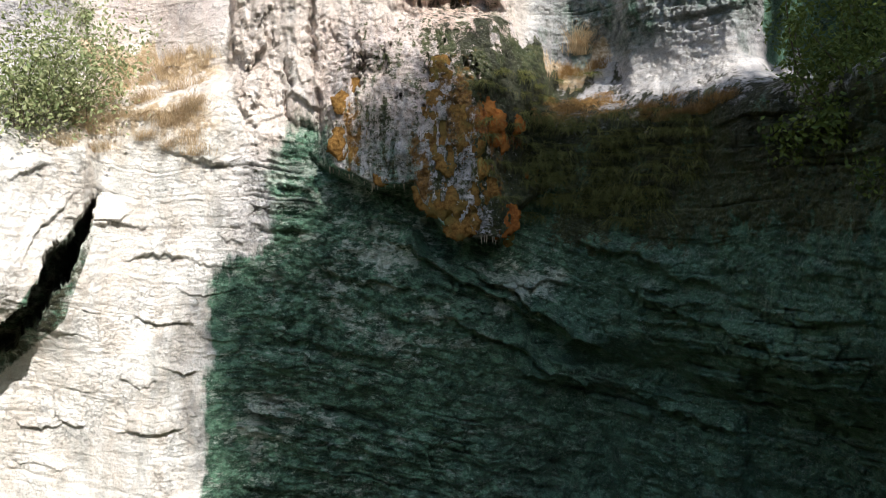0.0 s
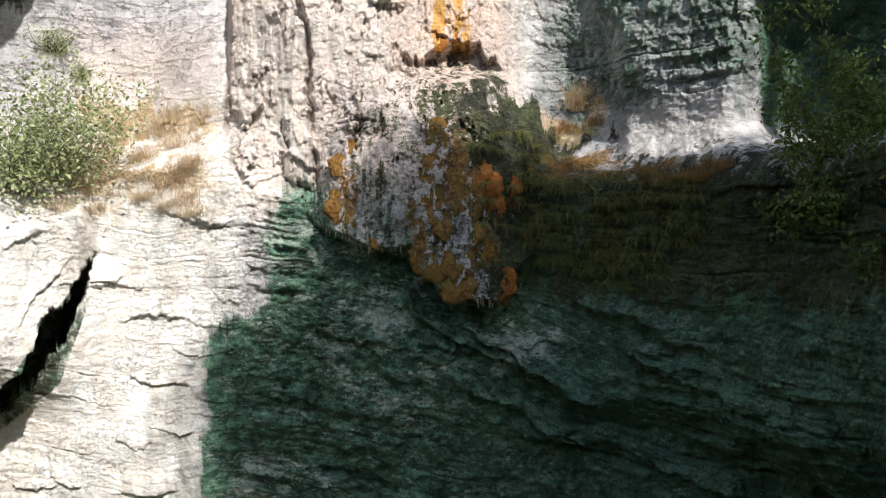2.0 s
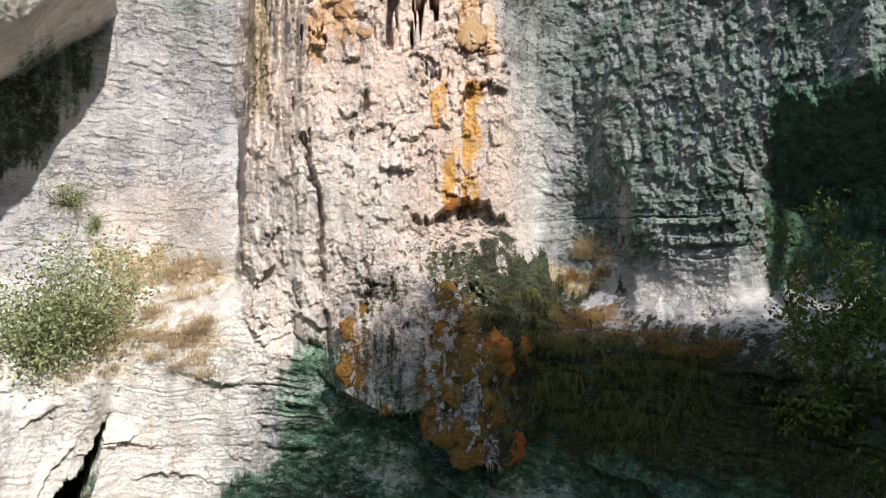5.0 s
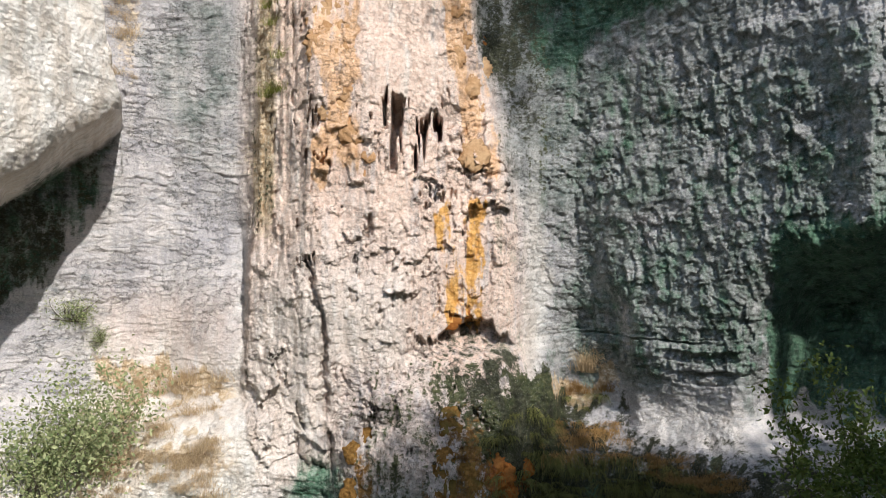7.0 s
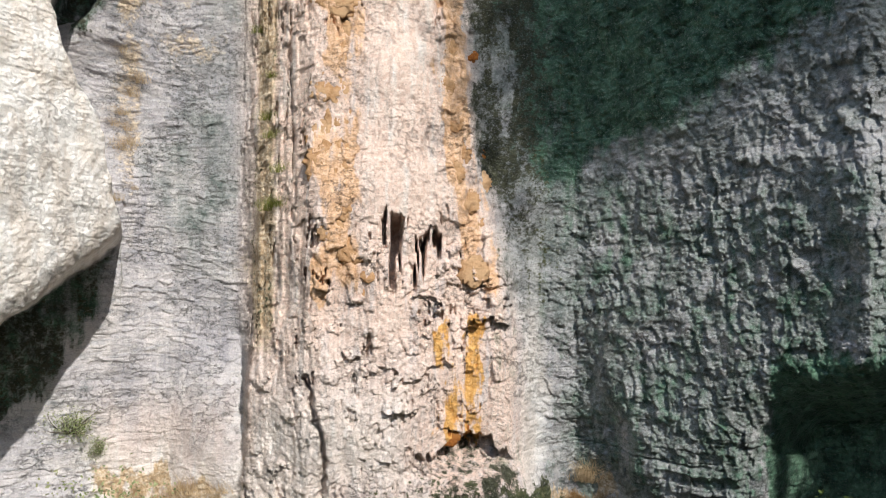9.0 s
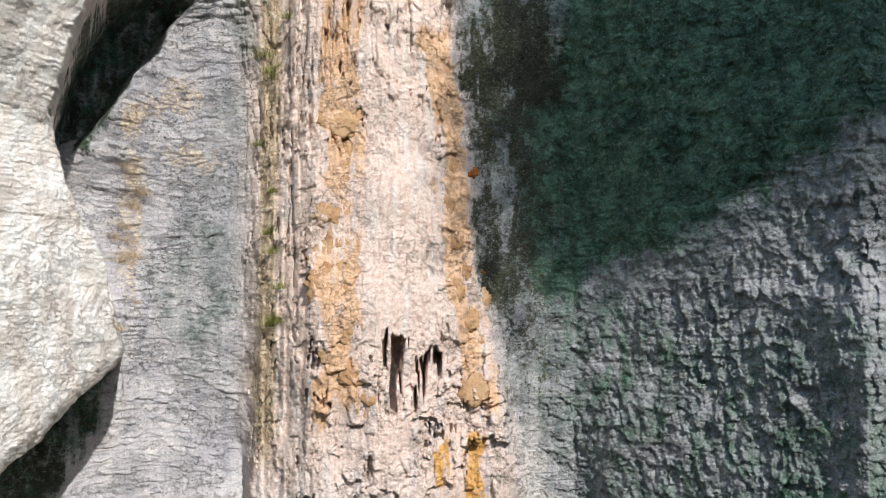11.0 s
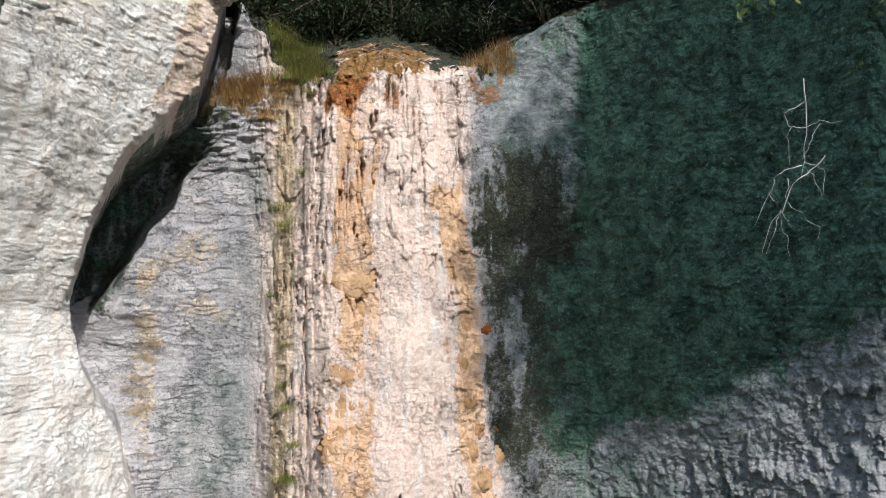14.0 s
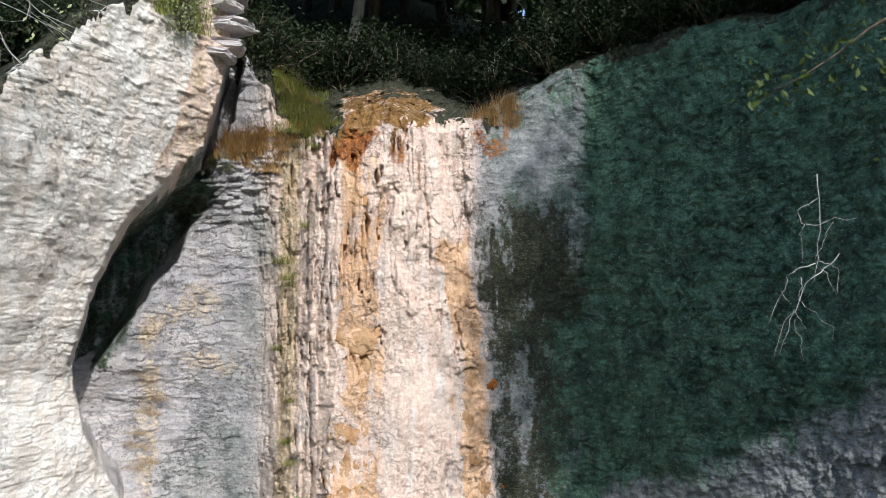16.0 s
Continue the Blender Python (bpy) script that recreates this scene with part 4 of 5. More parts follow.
# ---- the wood above the fall ----
def place(u, z, sink=0.0):
    p = surface(u, z)
    return (p.x, p.y, p.z - sink)


beech = build_tree(rng, 15.0, 4.6, 4500, "slim forest tree on the shady slope above the fall", leaf_size=0.6, leaf=LEAF_SHADED)
beech.matrix_world = pose(*place(0.10, 30.2, 0.4))
for i in range(22):
    u = -0.42 + 0.95 * ((i * 0.618) % 1.0)
    z = 30.3 + 6.8 * ((i * 0.381 + 0.1) % 1.0)
    if abs(u + 0.1) < 0.07 and z < 32.5:
        z += 3.0
    m = pose(*place(u, z, 0.5), rng.uniform(-4, 4), rng.uniform(-4, 4), rng.uniform(0, 360))
    copy_thing(beech, m @ Matrix.Scale(rng.uniform(0.85, 1.2), 4))
# trees with crowns out of view, added to shade the wood
shade_hornbeam = build_tree(rng, 15.0, 4.8, 8000, "broad forest tree at the edge above the cliff", leaf_size=0.6, crown_from=6.5, leaf=LEAF_SHADED)
shade_hornbeam.matrix_world = pose(2.6, 20.0, 28.2)
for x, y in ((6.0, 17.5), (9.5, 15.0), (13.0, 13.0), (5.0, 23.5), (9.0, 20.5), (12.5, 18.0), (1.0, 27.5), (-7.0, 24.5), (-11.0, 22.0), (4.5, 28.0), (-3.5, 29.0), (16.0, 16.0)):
    copy_thing(shade_hornbeam, pose(x, y, 28.2 + 0.36 * max(y - 20, 0), 0, 0, rng.uniform(0, 360)))
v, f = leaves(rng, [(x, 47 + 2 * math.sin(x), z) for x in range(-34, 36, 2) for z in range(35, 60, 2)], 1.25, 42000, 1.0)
tagged(part("far_wood", leaf_mesh("far_wood", v, f), LEAF_SHADED), "dark leaves of the wood behind", "wood", kind="stuff")
birch = build_tree(rng, 14.0, 3.6, 4000, "pale-barked leaning tree in the dark wood", pale=True)
birch.matrix_world = pose(*place(-0.15, 31.2, 0.3), 0, 7, 40)


# ---- bushes, grass, twigs ----
def build_bush(name, rng, width, height, depth, count, leaf_size, leaf, label, category="bush", spread=0.16, stem=0.022):
    """Stems that fan out from the foot, with leaves in clumps along them."""
    bush = thing(name, Matrix(), label, category)
    tips, pieces = [], []
    for i in range(26):
        way = (rng.normal() * width * 0.5, -abs(rng.normal()) * depth * 0.5, height * rng.uniform(0.25, 0.8))
        pts = limb(rng, (rng.normal() * width * 0.12, 0, 0), way, Vector(way).length * rng.uniform(0.8, 1.25), 0.22)
        pieces.append(tube(pts, [stem * (1 - 0.13 * k) for k in range(7)], 4))
        tips.extend(pts[2:])
    part("stem", mesh_of("stem", *joined(pieces)), BARK, bush)
    clumps = np.array([tuple(t) for t in tips])
    v, f = leaves(rng, clumps, leaf_size, count, spread)
    part("foliage", leaf_mesh("foliage", v, f), leaf, bush)
    return bush


def grass_mesh(name, rng, count, length, width, spread, lean, droop, up=1.0):
    """Bent blades, each a narrow tapering strip of three joints."""
    v, f = [], []
    for i in range(count):
        p = Vector((rng.normal() * spread, rng.normal() * spread * 0.4, 0))
        d = Vector((rng.normal() * 0.35, lean + rng.normal() * 0.25, up)).normalized()
        side = Vector((rng.normal(), rng.normal() * 0.4, 0)).normalized() * width * rng.uniform(0.6, 1.3)
        ln = length * rng.uniform(0.4, 1.2)
        n = len(v)
        for k in range(4):
            w = side * (1 - k / 3.4)
            v.extend([tuple(p - w), tuple(p + w)])
            p = p + d * ln / 3
            d = (d + Vector((0, -0.25, -droop))).normalized()
        f.extend([(n + 2 * k, n + 2 * k + 1, n + 2 * k + 3, n + 2 * k + 2) for k in range(3)])
    return mesh_of(name, v, f, False)


def scatter_grass(mesh, material, spots, label, group, size=(0.7, 1.3)):
    if not mesh.materials:
        mesh.materials.append(material)
    for u, z in spots:
        ob = new("grass_tuft", mesh)
        k = rng.uniform(*size)
        ob.matrix_world = pose(*(surface(u, z) + Vector((0, 0.03, -0.03))), 0, 0, rng.uniform(-35, 35)) @ Matrix.Scale(k, 4)
        tagged(ob, label, "grass", group)


def grass_stuff(name, mesh, material, spots, label, size=(0.7, 1.3)):
    """Many tufts that grow into one another, as one mesh."""
    co = np.empty(len(mesh.vertices) * 3, np.float32)
    mesh.vertices.foreach_get("co", co)
    co = co.reshape(-1, 3)
    quads = np.array([tuple(p.vertices) for p in mesh.polygons])
    v, f = [], []
    for i, (u, z) in enumerate(spots):
        m = np.array(pose(*(surface(u, z) + Vector((0, 0.03, -0.03))), 0, 0, rng.uniform(-35, 35)) @ Matrix.Scale(rng.uniform(*size), 4))
        v.append(co @ m[:3, :3].T + m[:3, 3])
        f.append(quads + i * len(co))
    tagged(part(name, leaf_mesh(name, np.concatenate(v), np.concatenate(f)), material), label, "grass", kind="stuff")


def spots(n, u0, u1, z0, z1):
    return [(rng.uniform(u0, u1), rng.uniform(z0, z1)) for _ in range(n)]


GRASS_OLIVE = leaf_material("olive_grass", (0.06, 0.085, 0.02), (0.24, 0.23, 0.08))
# lightened in colour, for sun that does not reach the bush's top
LEAF_MID = leaf_material("bush_leaf", (0.05, 0.09, 0.02), (0.20, 0.25, 0.06))
upright = grass_mesh("upright_grass", rng, 110, 0.55, 0.007, 0.16, -0.35, 0.22)
hanging = grass_mesh("hanging_grass", rng, 120, 0.8, 0.006, 0.2, -0.5, 0.75)
plume = grass_mesh("plume_grass", rng, 260, 0.95, 0.006, 0.16, -0.3, 0.55)
green_up = upright.copy()
curtain = grass_mesh("curtain_grass", rng, 60, 0.7, 0.011, 0.16, -0.5, 0.9, 0.1)
brown_curtain = curtain.copy()
brown_up, brown_hang = upright.copy(), hanging.copy()
green_hang = hanging.copy()
scatter_grass(upright, GRASS_DRY, spots(26, -0.43, -0.27, 10.6, 11.4), "dry straw-coloured grass on a rock ledge", "ledge grass", (0.5, 0.9))
scatter_grass(hanging, GRASS_DRY, spots(40, -0.46, -0.29, 8.9, 10.6), "dry bleached grass hanging over a rock ledge", "ledge grass", (0.5, 1.0))
scatter_grass(brown_curtain, GRASS_BROWN, spots(34, 0.1, 0.24, 9.7, 10.5), "dry brown grass hanging from a ledge", "ledge grass", (0.5, 0.9))
scatter_grass(brown_hang, GRASS_BROWN, spots(30, 0.22, 0.35, 9.55, 9.95), "dry orange grass on the ledge's edge", "ledge grass", (0.35, 0.6))
scatter_grass(brown_up, GRASS_BROWN, spots(9, 0.14, 0.2, 10.9, 11.2), "rusty dry grass on the ledge", "ledge grass", (0.4, 0.7))
grass_stuff("grass_curtain", curtain, GRASS_OLIVE, spots(70, 0.1, 0.2, 8.0, 9.9) + spots(60, 0.19, 0.31, 8.3, 9.9) + spots(30, 0.15, 0.26, 7.5, 8.3) + spots(34, 0.045, 0.12, 7.7, 10.4) + spots(11, 0.05, 0.2, 10.3, 11.0), "olive grass curtain hanging from the overhang", (0.35, 1.0))
scatter_grass(plume, GRASS_DRY, [(0.163, 11.5), (0.17, 11.45)], "tall arching tuft of faded grass on the ledge", "ledge grass", (0.9, 1.1))
scatter_grass(green_hang, GRASS_GREEN, spots(11, -0.24, -0.2, 14.5, 25.5), "yellow-green grass strands on the seeping edge", "seep grass", (0.4, 0.8))
scatter_grass(hanging, GRASS_DRY, spots(10, -0.42, -0.385, 17.0, 21.5), "small dry tuft in a crack of the wall", "crack tufts", (0.4, 0.8))
bank = [(float(np.clip(-0.205 - 0.052 * k + 0.012 * rng.normal(), -0.3, -0.165)), 26.6 + 3.6 * k + 0.25 * rng.normal()) for k in rng.uniform(0, 1, 260) ** 1.3]
grass_stuff("bank_grass", green_up, GRASS_GREEN, bank[:150], "green and yellow grass on the bank by the fall", (0.3, 0.9))
grass_stuff("bank_grass", hanging.copy(), GRASS_OLIVE, bank[150:220], "olive grass hanging down the bank", (0.4, 0.9))
grass_stuff("bank_grass", brown_up.copy(), GRASS_BROWN, bank[220:], "rusty dry grass among the green bank", (0.3, 0.7))
scatter_grass(brown_up, GRASS_BROWN, [(u, 26.35 + 0.2 * rng.normal()) for u in np.clip(rng.normal(-0.272, 0.024, 34), -0.325, -0.2)], "reddish dry grass clump beside the fall's lip", "bank grass", (0.6, 1.1))
scatter_grass(brown_up, GRASS_BROWN, spots(10, 0.0, 0.06, 26.8, 27.4), "rusty dry grass beside the fall's lip", "bank grass", (0.5, 0.9))
scatter_grass(green_up, GRASS_GREEN, spots(26, -0.42, -0.36, 27.9, 29.3), "green tuft on the buttress ledge", "buttress plants", (0.6, 1.1))
scatter_grass(plume, GRASS_DRY, [(0.09, 28.9)], "sunlit tuft of straw-coloured grass in the wood", "bank grass", (0.8, 1.0))

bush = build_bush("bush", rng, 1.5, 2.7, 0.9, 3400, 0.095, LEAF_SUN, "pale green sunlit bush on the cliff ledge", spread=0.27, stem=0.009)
bush.matrix_world = pose(*(surface(-0.5, 9.3) + Vector((0, -0.2, 0)))) @ Matrix.Scale(1.08, 4)
copy_thing(bush, pose(*(surface(-0.455, 9.6) + Vector((0, -0.1, 0))), 0, 0, 30) @ Matrix.Scale(0.95, 4))
rbush = build_bush("bush", rng, 2.4, 3.3, 1.3, 15000, 0.10, LEAF_MID, "dense dark green bush spilling over the ledge")
rbush.matrix_world = pose(7.1, 13.9, 8.3) @ Matrix.Scale(1.1, 4)
copy_thing(rbush, pose(7.8, 13.2, 7.6, 0, 0, 25))
copy_thing(rbush, pose(8.1, 14.0, 9.0, 0, 0, -15) @ Matrix.Scale(0.9, 4))
shrub = build_bush("shrub", rng, 1.6, 1.6, 0.8, 3000, 0.10, LEAF_SHADED, "dark leafy shrub on the forest slope", "shrub")
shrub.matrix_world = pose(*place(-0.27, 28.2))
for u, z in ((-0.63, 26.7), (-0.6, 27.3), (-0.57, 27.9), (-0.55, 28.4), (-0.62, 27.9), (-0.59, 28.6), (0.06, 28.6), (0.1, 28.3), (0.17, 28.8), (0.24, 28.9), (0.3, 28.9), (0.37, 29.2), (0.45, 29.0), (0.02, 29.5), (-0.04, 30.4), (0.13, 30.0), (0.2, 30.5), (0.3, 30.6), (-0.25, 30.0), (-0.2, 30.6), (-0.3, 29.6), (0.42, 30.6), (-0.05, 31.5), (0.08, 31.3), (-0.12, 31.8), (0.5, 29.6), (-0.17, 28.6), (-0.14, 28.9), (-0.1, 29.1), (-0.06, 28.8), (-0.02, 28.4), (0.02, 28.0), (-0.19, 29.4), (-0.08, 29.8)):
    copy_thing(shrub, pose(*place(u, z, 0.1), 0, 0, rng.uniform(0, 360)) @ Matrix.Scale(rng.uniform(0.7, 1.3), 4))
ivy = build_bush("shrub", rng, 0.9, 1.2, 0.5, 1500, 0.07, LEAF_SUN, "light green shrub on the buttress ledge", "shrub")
ivy.matrix_world = pose(*place(-0.395, 28.2))
for u, z, k in ((-0.385, 27.8, 0.8), (-0.41, 28.6, 0.9), (-0.37, 28.6, 0.7), (-0.46, 12.6, 0.7), (-0.425, 12.1, 0.5), (-0.31, 25.9, 0.4)):
    copy_thing(ivy, pose(*place(u, z), 0, 0, rng.uniform(-60, 60)) @ Matrix.Scale(k, 4))


def twig_tree(rng, start, way, length, radius, depth, out, kids=3):
    """A bare branch that forks into finer twigs."""
    pts = limb(rng, start, way, length, 0.16, 7)
    out.append(tube(pts, [radius * (1 - 0.11 * k) for k in range(8)], 4))
    if depth:
        for i in range(kids):
            p = pts[2 + (i * 2) % 5]
            side = (Vector(way).normalized() + Vector((rng.normal() * 0.7, rng.normal() * 0.5, -0.3))).normalized()
            twig_tree(rng, p, side, length * rng.uniform(0.45, 0.7), radius * 0.6, depth - 1, out, kids)


def bare(name, label, start, way, length, radius, depth, seed, material=BARK_PALE, kids=3):
    ob = thing(name, pose(*start), label, "branch", "hanging branches")
    twigs(ob, (0, 0, 0), way, length, radius, depth, seed, material, kids)
    return ob


def twigs(ob, start, way, length, radius, depth, seed, material=BARK_PALE, kids=3):
    out = []
    twig_tree(np.random.default_rng(seed), start, way, length, radius, depth, out, kids)
    for piece in out:
        part("twig", mesh_of("twig", *piece), material, ob)


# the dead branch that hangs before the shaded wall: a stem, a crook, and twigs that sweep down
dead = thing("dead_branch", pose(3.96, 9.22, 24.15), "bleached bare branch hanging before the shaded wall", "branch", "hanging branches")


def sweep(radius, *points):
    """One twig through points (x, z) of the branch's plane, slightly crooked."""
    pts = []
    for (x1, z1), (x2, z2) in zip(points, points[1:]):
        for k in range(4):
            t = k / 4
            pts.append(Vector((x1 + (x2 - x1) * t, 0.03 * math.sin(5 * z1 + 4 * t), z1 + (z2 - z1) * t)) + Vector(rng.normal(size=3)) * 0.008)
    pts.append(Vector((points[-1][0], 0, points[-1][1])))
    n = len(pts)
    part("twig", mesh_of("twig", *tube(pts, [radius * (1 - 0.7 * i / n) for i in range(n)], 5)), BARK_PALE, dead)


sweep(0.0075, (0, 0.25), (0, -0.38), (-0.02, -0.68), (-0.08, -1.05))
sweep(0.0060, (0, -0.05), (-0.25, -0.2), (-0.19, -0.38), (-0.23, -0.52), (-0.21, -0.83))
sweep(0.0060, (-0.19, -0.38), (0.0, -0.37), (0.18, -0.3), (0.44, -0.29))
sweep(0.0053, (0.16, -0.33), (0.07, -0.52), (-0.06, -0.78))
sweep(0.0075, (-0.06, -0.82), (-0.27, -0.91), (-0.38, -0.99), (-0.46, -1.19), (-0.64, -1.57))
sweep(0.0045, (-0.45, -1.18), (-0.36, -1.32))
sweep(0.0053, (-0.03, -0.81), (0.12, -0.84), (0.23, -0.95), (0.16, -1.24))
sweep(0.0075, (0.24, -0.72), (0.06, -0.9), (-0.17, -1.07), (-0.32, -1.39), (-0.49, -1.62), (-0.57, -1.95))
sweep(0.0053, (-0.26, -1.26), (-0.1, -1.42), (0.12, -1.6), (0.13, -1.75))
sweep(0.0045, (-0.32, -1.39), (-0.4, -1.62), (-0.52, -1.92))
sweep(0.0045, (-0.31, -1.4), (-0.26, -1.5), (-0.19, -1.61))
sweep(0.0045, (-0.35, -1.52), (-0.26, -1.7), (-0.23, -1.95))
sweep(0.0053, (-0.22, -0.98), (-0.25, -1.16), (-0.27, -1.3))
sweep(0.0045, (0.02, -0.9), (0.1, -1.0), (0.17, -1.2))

# leafy sprays of a tree rooted beyond the side wall's top
spray = thing("oak_branch", pose(0, 0, 0), "leafy oak branch reaching out from the side", "branch", "hanging branches")
out, tips = [], []
for p0, p1 in (((7.6, 9.6, 28.6), (4.25, 9.2, 25.3)), ((5.9, 9.4, 26.9), (3.4, 9.0, 25.6)), ((5.6, 9.3, 26.6), (5.0, 9.1, 25.2)), ((6.2, 9.4, 27.2), (3.9, 9.6, 26.6))):
    pts = limb(rng, p0, Vector(p1) - Vector(p0), (Vector(p1) - Vector(p0)).length, 0.08, 6)
    out.append(tube(pts, [0.03 * (1 - 0.13 * k) for k in range(7)], 5))
    tips.extend(pts[3:])
for piece in out:
    part("stem", mesh_of("stem", *piece), BARK, spray)
v, f = leaves(rng, np.array([tuple(t) for t in tips]), 0.12, 420, 0.2)
part("foliage", leaf_mesh("foliage", v, f), LEAF, spray)
corner = thing("oak_branch", pose(0, 0, 0), "thin branches with sparse turning leaves", "branch", "hanging branches")
out, tips = [], []
for k in range(5):
    p0 = Vector((-7.4, 10.6, 26.8 + 0.35 * k))
    p1 = Vector((-4.75 - 0.2 * k, 10.3, 26.2 + 0.25 * k))
    twig_tree(rng, p0, p1 - p0, (p1 - p0).length, 0.009, 1, out, 3)
    tips.extend([p0.lerp(p1, 0.55), p0.lerp(p1, 0.75)])
for piece in out:
    part("stem", mesh_of("stem", *piece), BARK_PALE, corner)
v, f = leaves(rng, np.array([tuple(t) for t in tips]), 0.07, 90, 0.3)
part("foliage", leaf_mesh("foliage", v, f), LEAF_SUN, corner)
bare("dead_branch", "bare grey twigs at the buttress's lower tip", surface(-0.402, 16.8) + Vector((0, -0.1, 0)), (-0.2, -0.1, -1), 1.3, 0.010, 2, 21)
bare("dead_branch", "bare pale shrub above the fall", surface(0.03, 28.2) + Vector((0, -0.2, 0)), (0.2, -0.2, 1), 1.0, 0.012, 2, 22)


# ---- moss cushions and hanging sinter ----
def moss_material(name, a, b, c):
    n = Nodes(name, 0.95, 0.1)
    f, g = n.noise(14.0, detail=6, rough=0.7), n.noise(2.5)
    ob = n.node("ShaderNodeObjectInfo").outputs["Random"]
    col = n.mix(n.ramp(f, 0.35, 0.68), a, b)
    col = n.mix(n.math("MULTIPLY", n.ramp(g, 0.4, 0.65), ob), col, c)
    return n.finish(col, f, 0.9, 0.05)


MOSS_OCHRE = moss_material("ochre_moss", (0.38, 0.21, 0.10), (0.54, 0.34, 0.19), (0.54, 0.36, 0.21))
# brown moss, darkened in colour for the bulge's half shade
MOSS_BROWN = moss_material("brown_moss", (0.15, 0.075, 0.02), (0.36, 0.20, 0.065), (0.16, 0.14, 0.045))
MOSS_RUST = moss_material("rust_moss", (0.22, 0.07, 0.018), (0.40, 0.16, 0.04), (0.30, 0.14, 0.045))
SINTER = moss_material("sinter", (0.46, 0.40, 0.35), (0.72, 0.66, 0.58), (0.56, 0.50, 0.43))


def cushion_mesh(name, seed):
    """A lumpy pad, fuller towards its drooping lower edge."""
    bm = bmesh.new()
    bmesh.ops.create_icosphere(bm, subdivisions=4, radius=1.0)
    for v in bm.verts:
        p = v.co.copy()
        k = 1 + 0.26 * noise.noise(p * 1.7 + Vector((seed, 0, 0))) + 0.24 * noise.noise(p * 4.0 + Vector((0, seed, 0))) + 0.22 * noise.noise(p * 9.0) + 0.12 * noise.noise(p * 21.0)
        v.co = Vector((p.x * k, p.y * k * (0.34 - 0.30 * p.z), p.z * k * 0.95))
        if p.z < -0.2:
            v.co.z -= 0.12 * abs(noise.noise(Vector((p.x * 6 + seed, 0, 0))))
    me = bpy.data.meshes.new(name)
    bm.to_mesh(me)
    bm.free()
    me.shade_smooth()
    return me


column = bpy.data.objects["sinter_column"]
bulge = bpy.data.objects["moss_bulge"]
shapes = {m: [cushion_mesh("moss_cushion", 3.7 * i + j) for i in range(4)] for j, m in enumerate((MOSS_OCHRE, MOSS_BROWN, MOSS_RUST))}


def cushions(parent, material, spots, stretch=1.0):
    for i, (u, z, r) in enumerate(spots):
        ob = part("moss_cushion", shapes[material][i % 4], material, parent)
        ob.matrix_world = pose(*(surface(u, z) + Vector((0, 0.2 * r, 0))), 0, rng.uniform(-25, 25), 0) @ Matrix.Diagonal((r, rng.uniform(0.34, 0.52) * r, r * stretch, 1))


cushions(column, MOSS_OCHRE, ((-0.15, 18.52, 0.52), (-0.139, 17.62, 0.37), (-0.104, 16.13, 0.14), (-0.107, 15.77, 0.16), (-0.121, 16.72, 0.35), (-0.148, 20.22, 0.44), (-0.137, 19.55, 0.44), (-0.159, 21.57, 0.29), (-0.126, 21.51, 0.19), (-0.141, 18.16, 0.33), (-0.147, 22.25, 0.5), (-0.147, 21.68, 0.23), (-0.128, 21.91, 0.16), (-0.157, 19.1, 0.38), (-0.138, 24.24, 0.19), (-0.142, 25.11, 0.16), (-0.135, 20.9, 0.3), (-0.15, 17.1, 0.25)), 0.9)
cushions(column, MOSS_OCHRE, ((0.031, 16.77, 0.34), (0.026, 16.25, 0.29), (0.02, 17.34, 0.29), (0.034, 18.22, 0.22), (0.008, 18.92, 0.29), (-0.013, 21.15, 0.29), (0.0, 18.41, 0.24), (0.017, 17.78, 0.27), (0.002, 19.6, 0.22), (-0.01, 20.3, 0.2)), 1.15)
cushions(column, MOSS_RUST, ((-0.003, 12.65, 0.22), (0.018, 12.93, 0.27), (0.018, 21.1, 0.26), (0.033, 18.9, 0.14)), 0.8)
cushions(bulge, MOSS_BROWN, ((-0.119, 9.98, 0.23), (-0.101, 10.3, 0.20), (-0.115, 9.14, 0.34), (-0.101, 8.86, 0.20), (-0.072, 8.45, 0.19), (-0.003, 10.73, 0.22), (-0.003, 10.5, 0.22), (-0.009, 9.95, 0.22), (0.013, 9.52, 0.36), (-0.017, 9.33, 0.22), (0.015, 9.17, 0.31), (-0.005, 8.93, 0.22), (-0.017, 8.08, 0.31), (0.002, 8.33, 0.36), (-0.001, 7.95, 0.34), (0.021, 8.01, 0.39), (0.021, 7.55, 0.36), (0.073, 7.25, 0.22), (0.033, 9.02, 0.27), (0.007, 8.68, 0.24), (-0.01, 9.69, 0.24), (0.05, 8.2, 0.27), (0.04, 8.6, 0.24)))
cushions(bulge, MOSS_RUST, ((0.056, 9.58, 0.31), (0.058, 9.33, 0.27), (0.047, 9.83, 0.24), (0.084, 9.58, 0.22), (0.067, 9.13, 0.19), (0.1, 8.57, 0.27), (0.11, 8.51, 0.22), (0.07, 7.55, 0.31), (0.077, 7.68, 0.24)))


def stalactite_mesh(name, seed):
    """A crooked tapering drip."""
    pts, radii = [], []
    for i in range(7):
        t = i / 6
        pts.append((0.05 * math.sin(seed + 3 * t), 0.05 * math.cos(2 * seed + 4 * t), -t))
        radii.append(0.17 * (1 - t) ** 0.8 + 0.02 + 0.03 * math.sin(seed * 3 + 9 * t) * (1 - t))
    return mesh_of(name, *tube(pts, radii, 7))


drips = [stalactite_mesh("stalactite", i * 1.3) for i in range(5)]


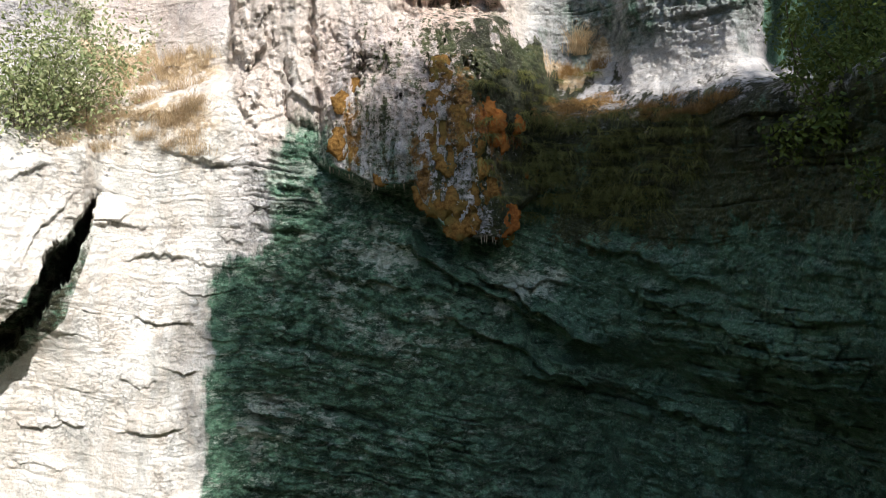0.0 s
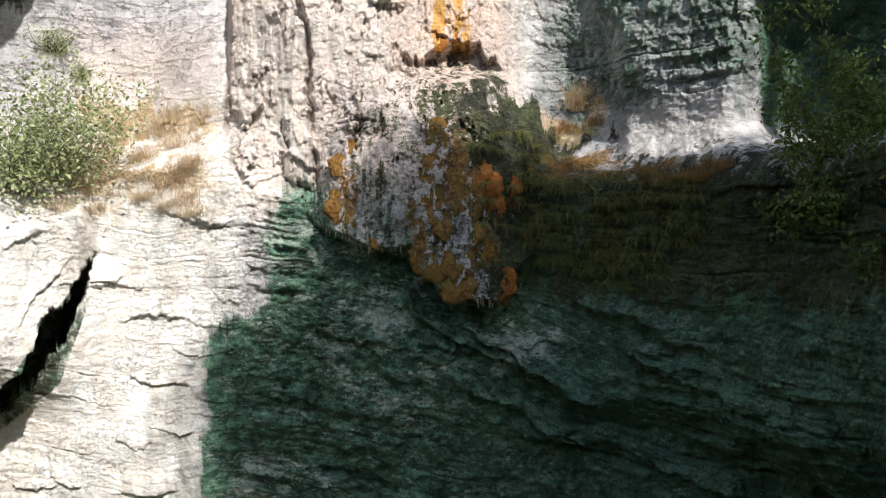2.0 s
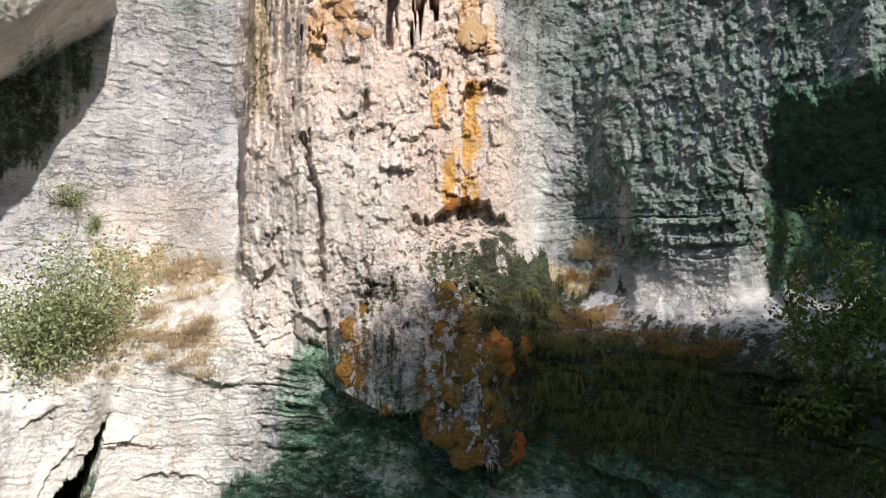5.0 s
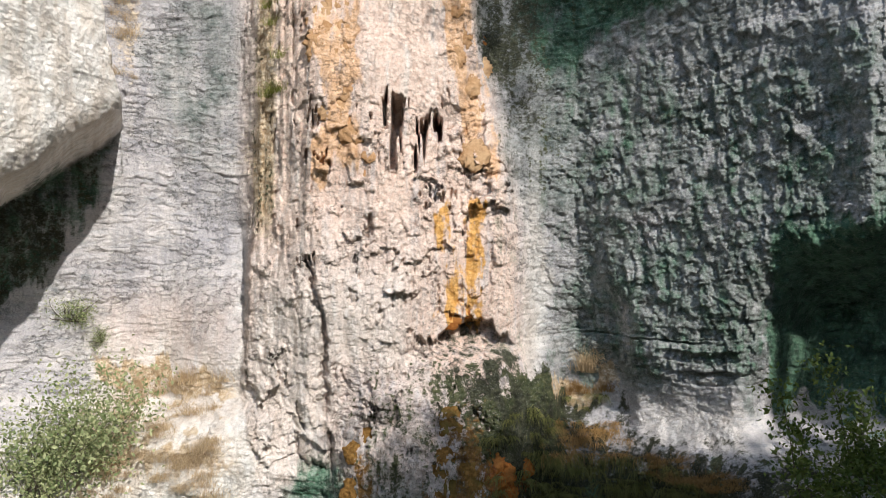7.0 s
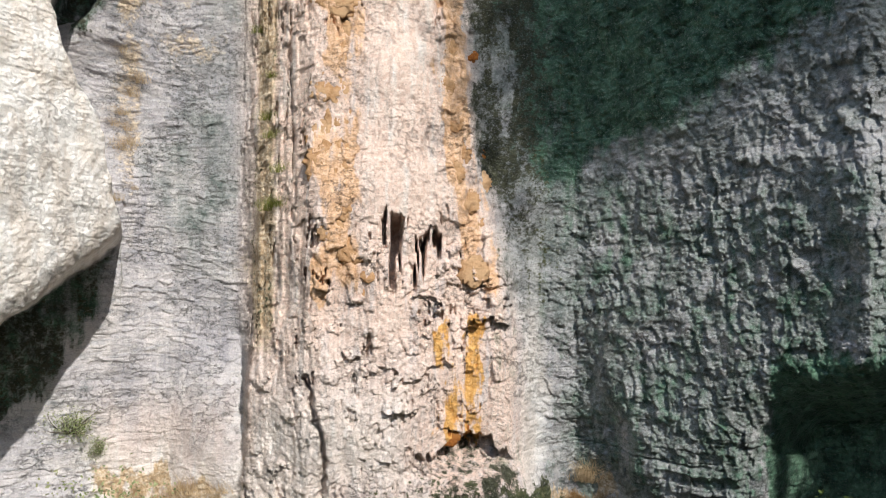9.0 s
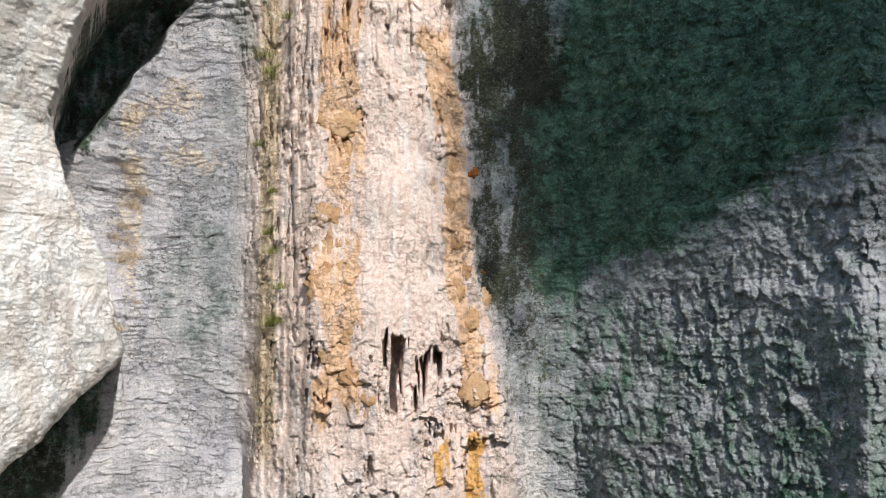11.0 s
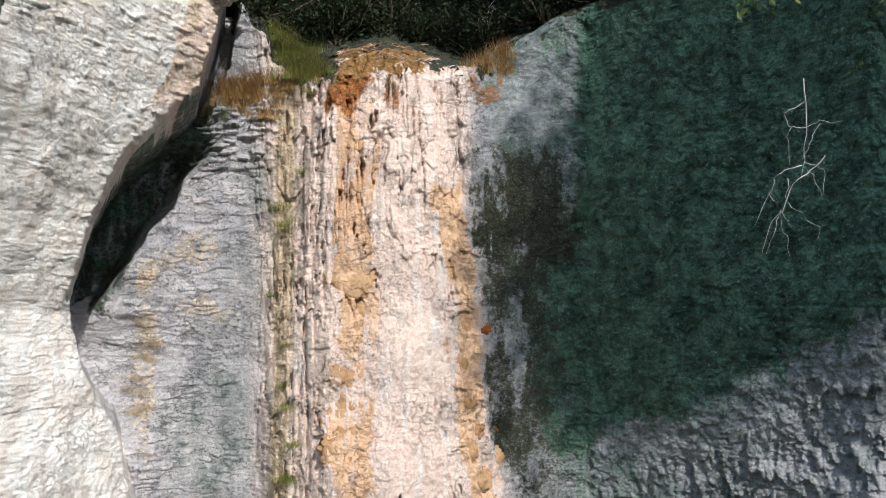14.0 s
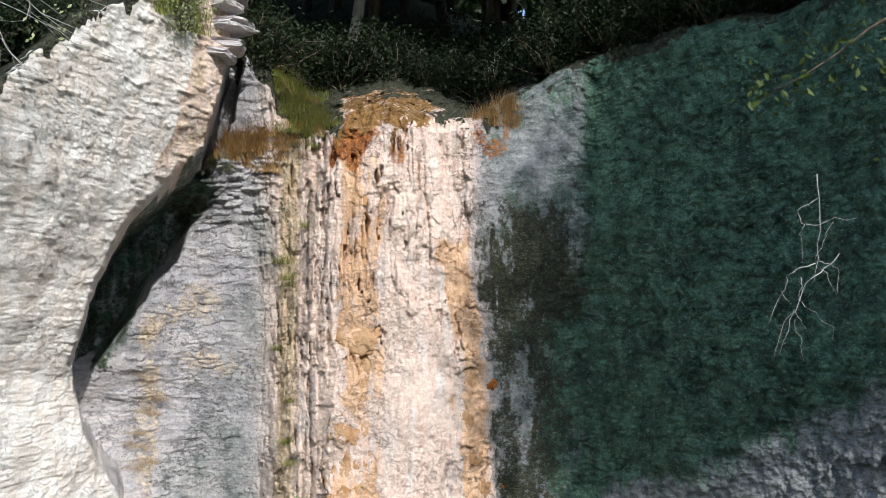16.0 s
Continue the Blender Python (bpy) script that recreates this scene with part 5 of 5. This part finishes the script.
def hang_drips(parent, spots):
    for i, (u, z, ln) in enumerate(spots):
        p = surface(u, z + 0.12)
        ob = part("stalactite", drips[i % 5], SINTER, parent)
        ob.matrix_world = pose(p.x, p.y + 0.12, z + 0.12, 0, 0, rng.uniform(0, 360)) @ Matrix.Diagonal((ln * rng.uniform(0.35, 0.8), ln * 0.6, ln, 1))


hang_drips(bulge, [(u, float(bulge_bottom(u)), rng.uniform(0.08, 0.30)) for u in rng.uniform(-0.135, -0.03, 46)])
hang_drips(bulge, [(u, float(bulge_bottom(u)), rng.uniform(0.08, 0.22)) for u in rng.uniform(0.04, 0.075, 14)])
hang_drips(column, [(-0.088 + 0.0075 * i + rng.uniform(-0.003, 0.003), 17.25, rng.uniform(0.2, 0.7)) for i in range(10)])


# ---- loose and jutting slabs ----
def slab_mesh(name, seed):
    """A broken block with chipped corners."""
    bm = bmesh.new()
    bmesh.ops.create_cube(bm, size=1.0)
    bmesh.ops.subdivide_edges(bm, edges=bm.edges[:], cuts=3, use_grid_fill=True)
    for v in bm.verts:
        p = v.co.copy()
        r = Vector((abs(p.x), abs(p.y), abs(p.z))).length
        v.co = p * (1 - 0.06 * max(r - 0.6, 0) / 0.26) + 0.12 * noise.noise_vector(p * 2.1 + Vector((seed, 2 * seed, 0))) + 0.04 * noise.noise_vector(p * 6.0 + Vector((0, seed, 0)))
    me = bpy.data.meshes.new(name)
    bm.to_mesh(me)
    bm.free()
    return me


slabs = [slab_mesh("rock_slab", 2.3 * i) for i in range(5)]


def lay_slabs(parent, spots):
    for i, (u, z, w, h) in enumerate(spots):
        ob = part("rock_slab", slabs[i % 5], ROCK, parent)
        ob.matrix_world = pose(*(surface(u, z) + Vector((0, 0.34 * w, 0))), rng.uniform(-6, 6), rng.uniform(-6, 6), rng.uniform(-25, 25)) @ Matrix.Diagonal((w, w * 0.8, h, 1))


lay_slabs(bpy.data.objects["buttress"], ((-0.338, 28.05, 1.0, 0.16), (-0.333, 28.45, 1.15, 0.2), (-0.34, 28.8, 0.95, 0.15), (-0.335, 29.15, 1.2, 0.2), (-0.345, 27.65, 0.8, 0.12)))
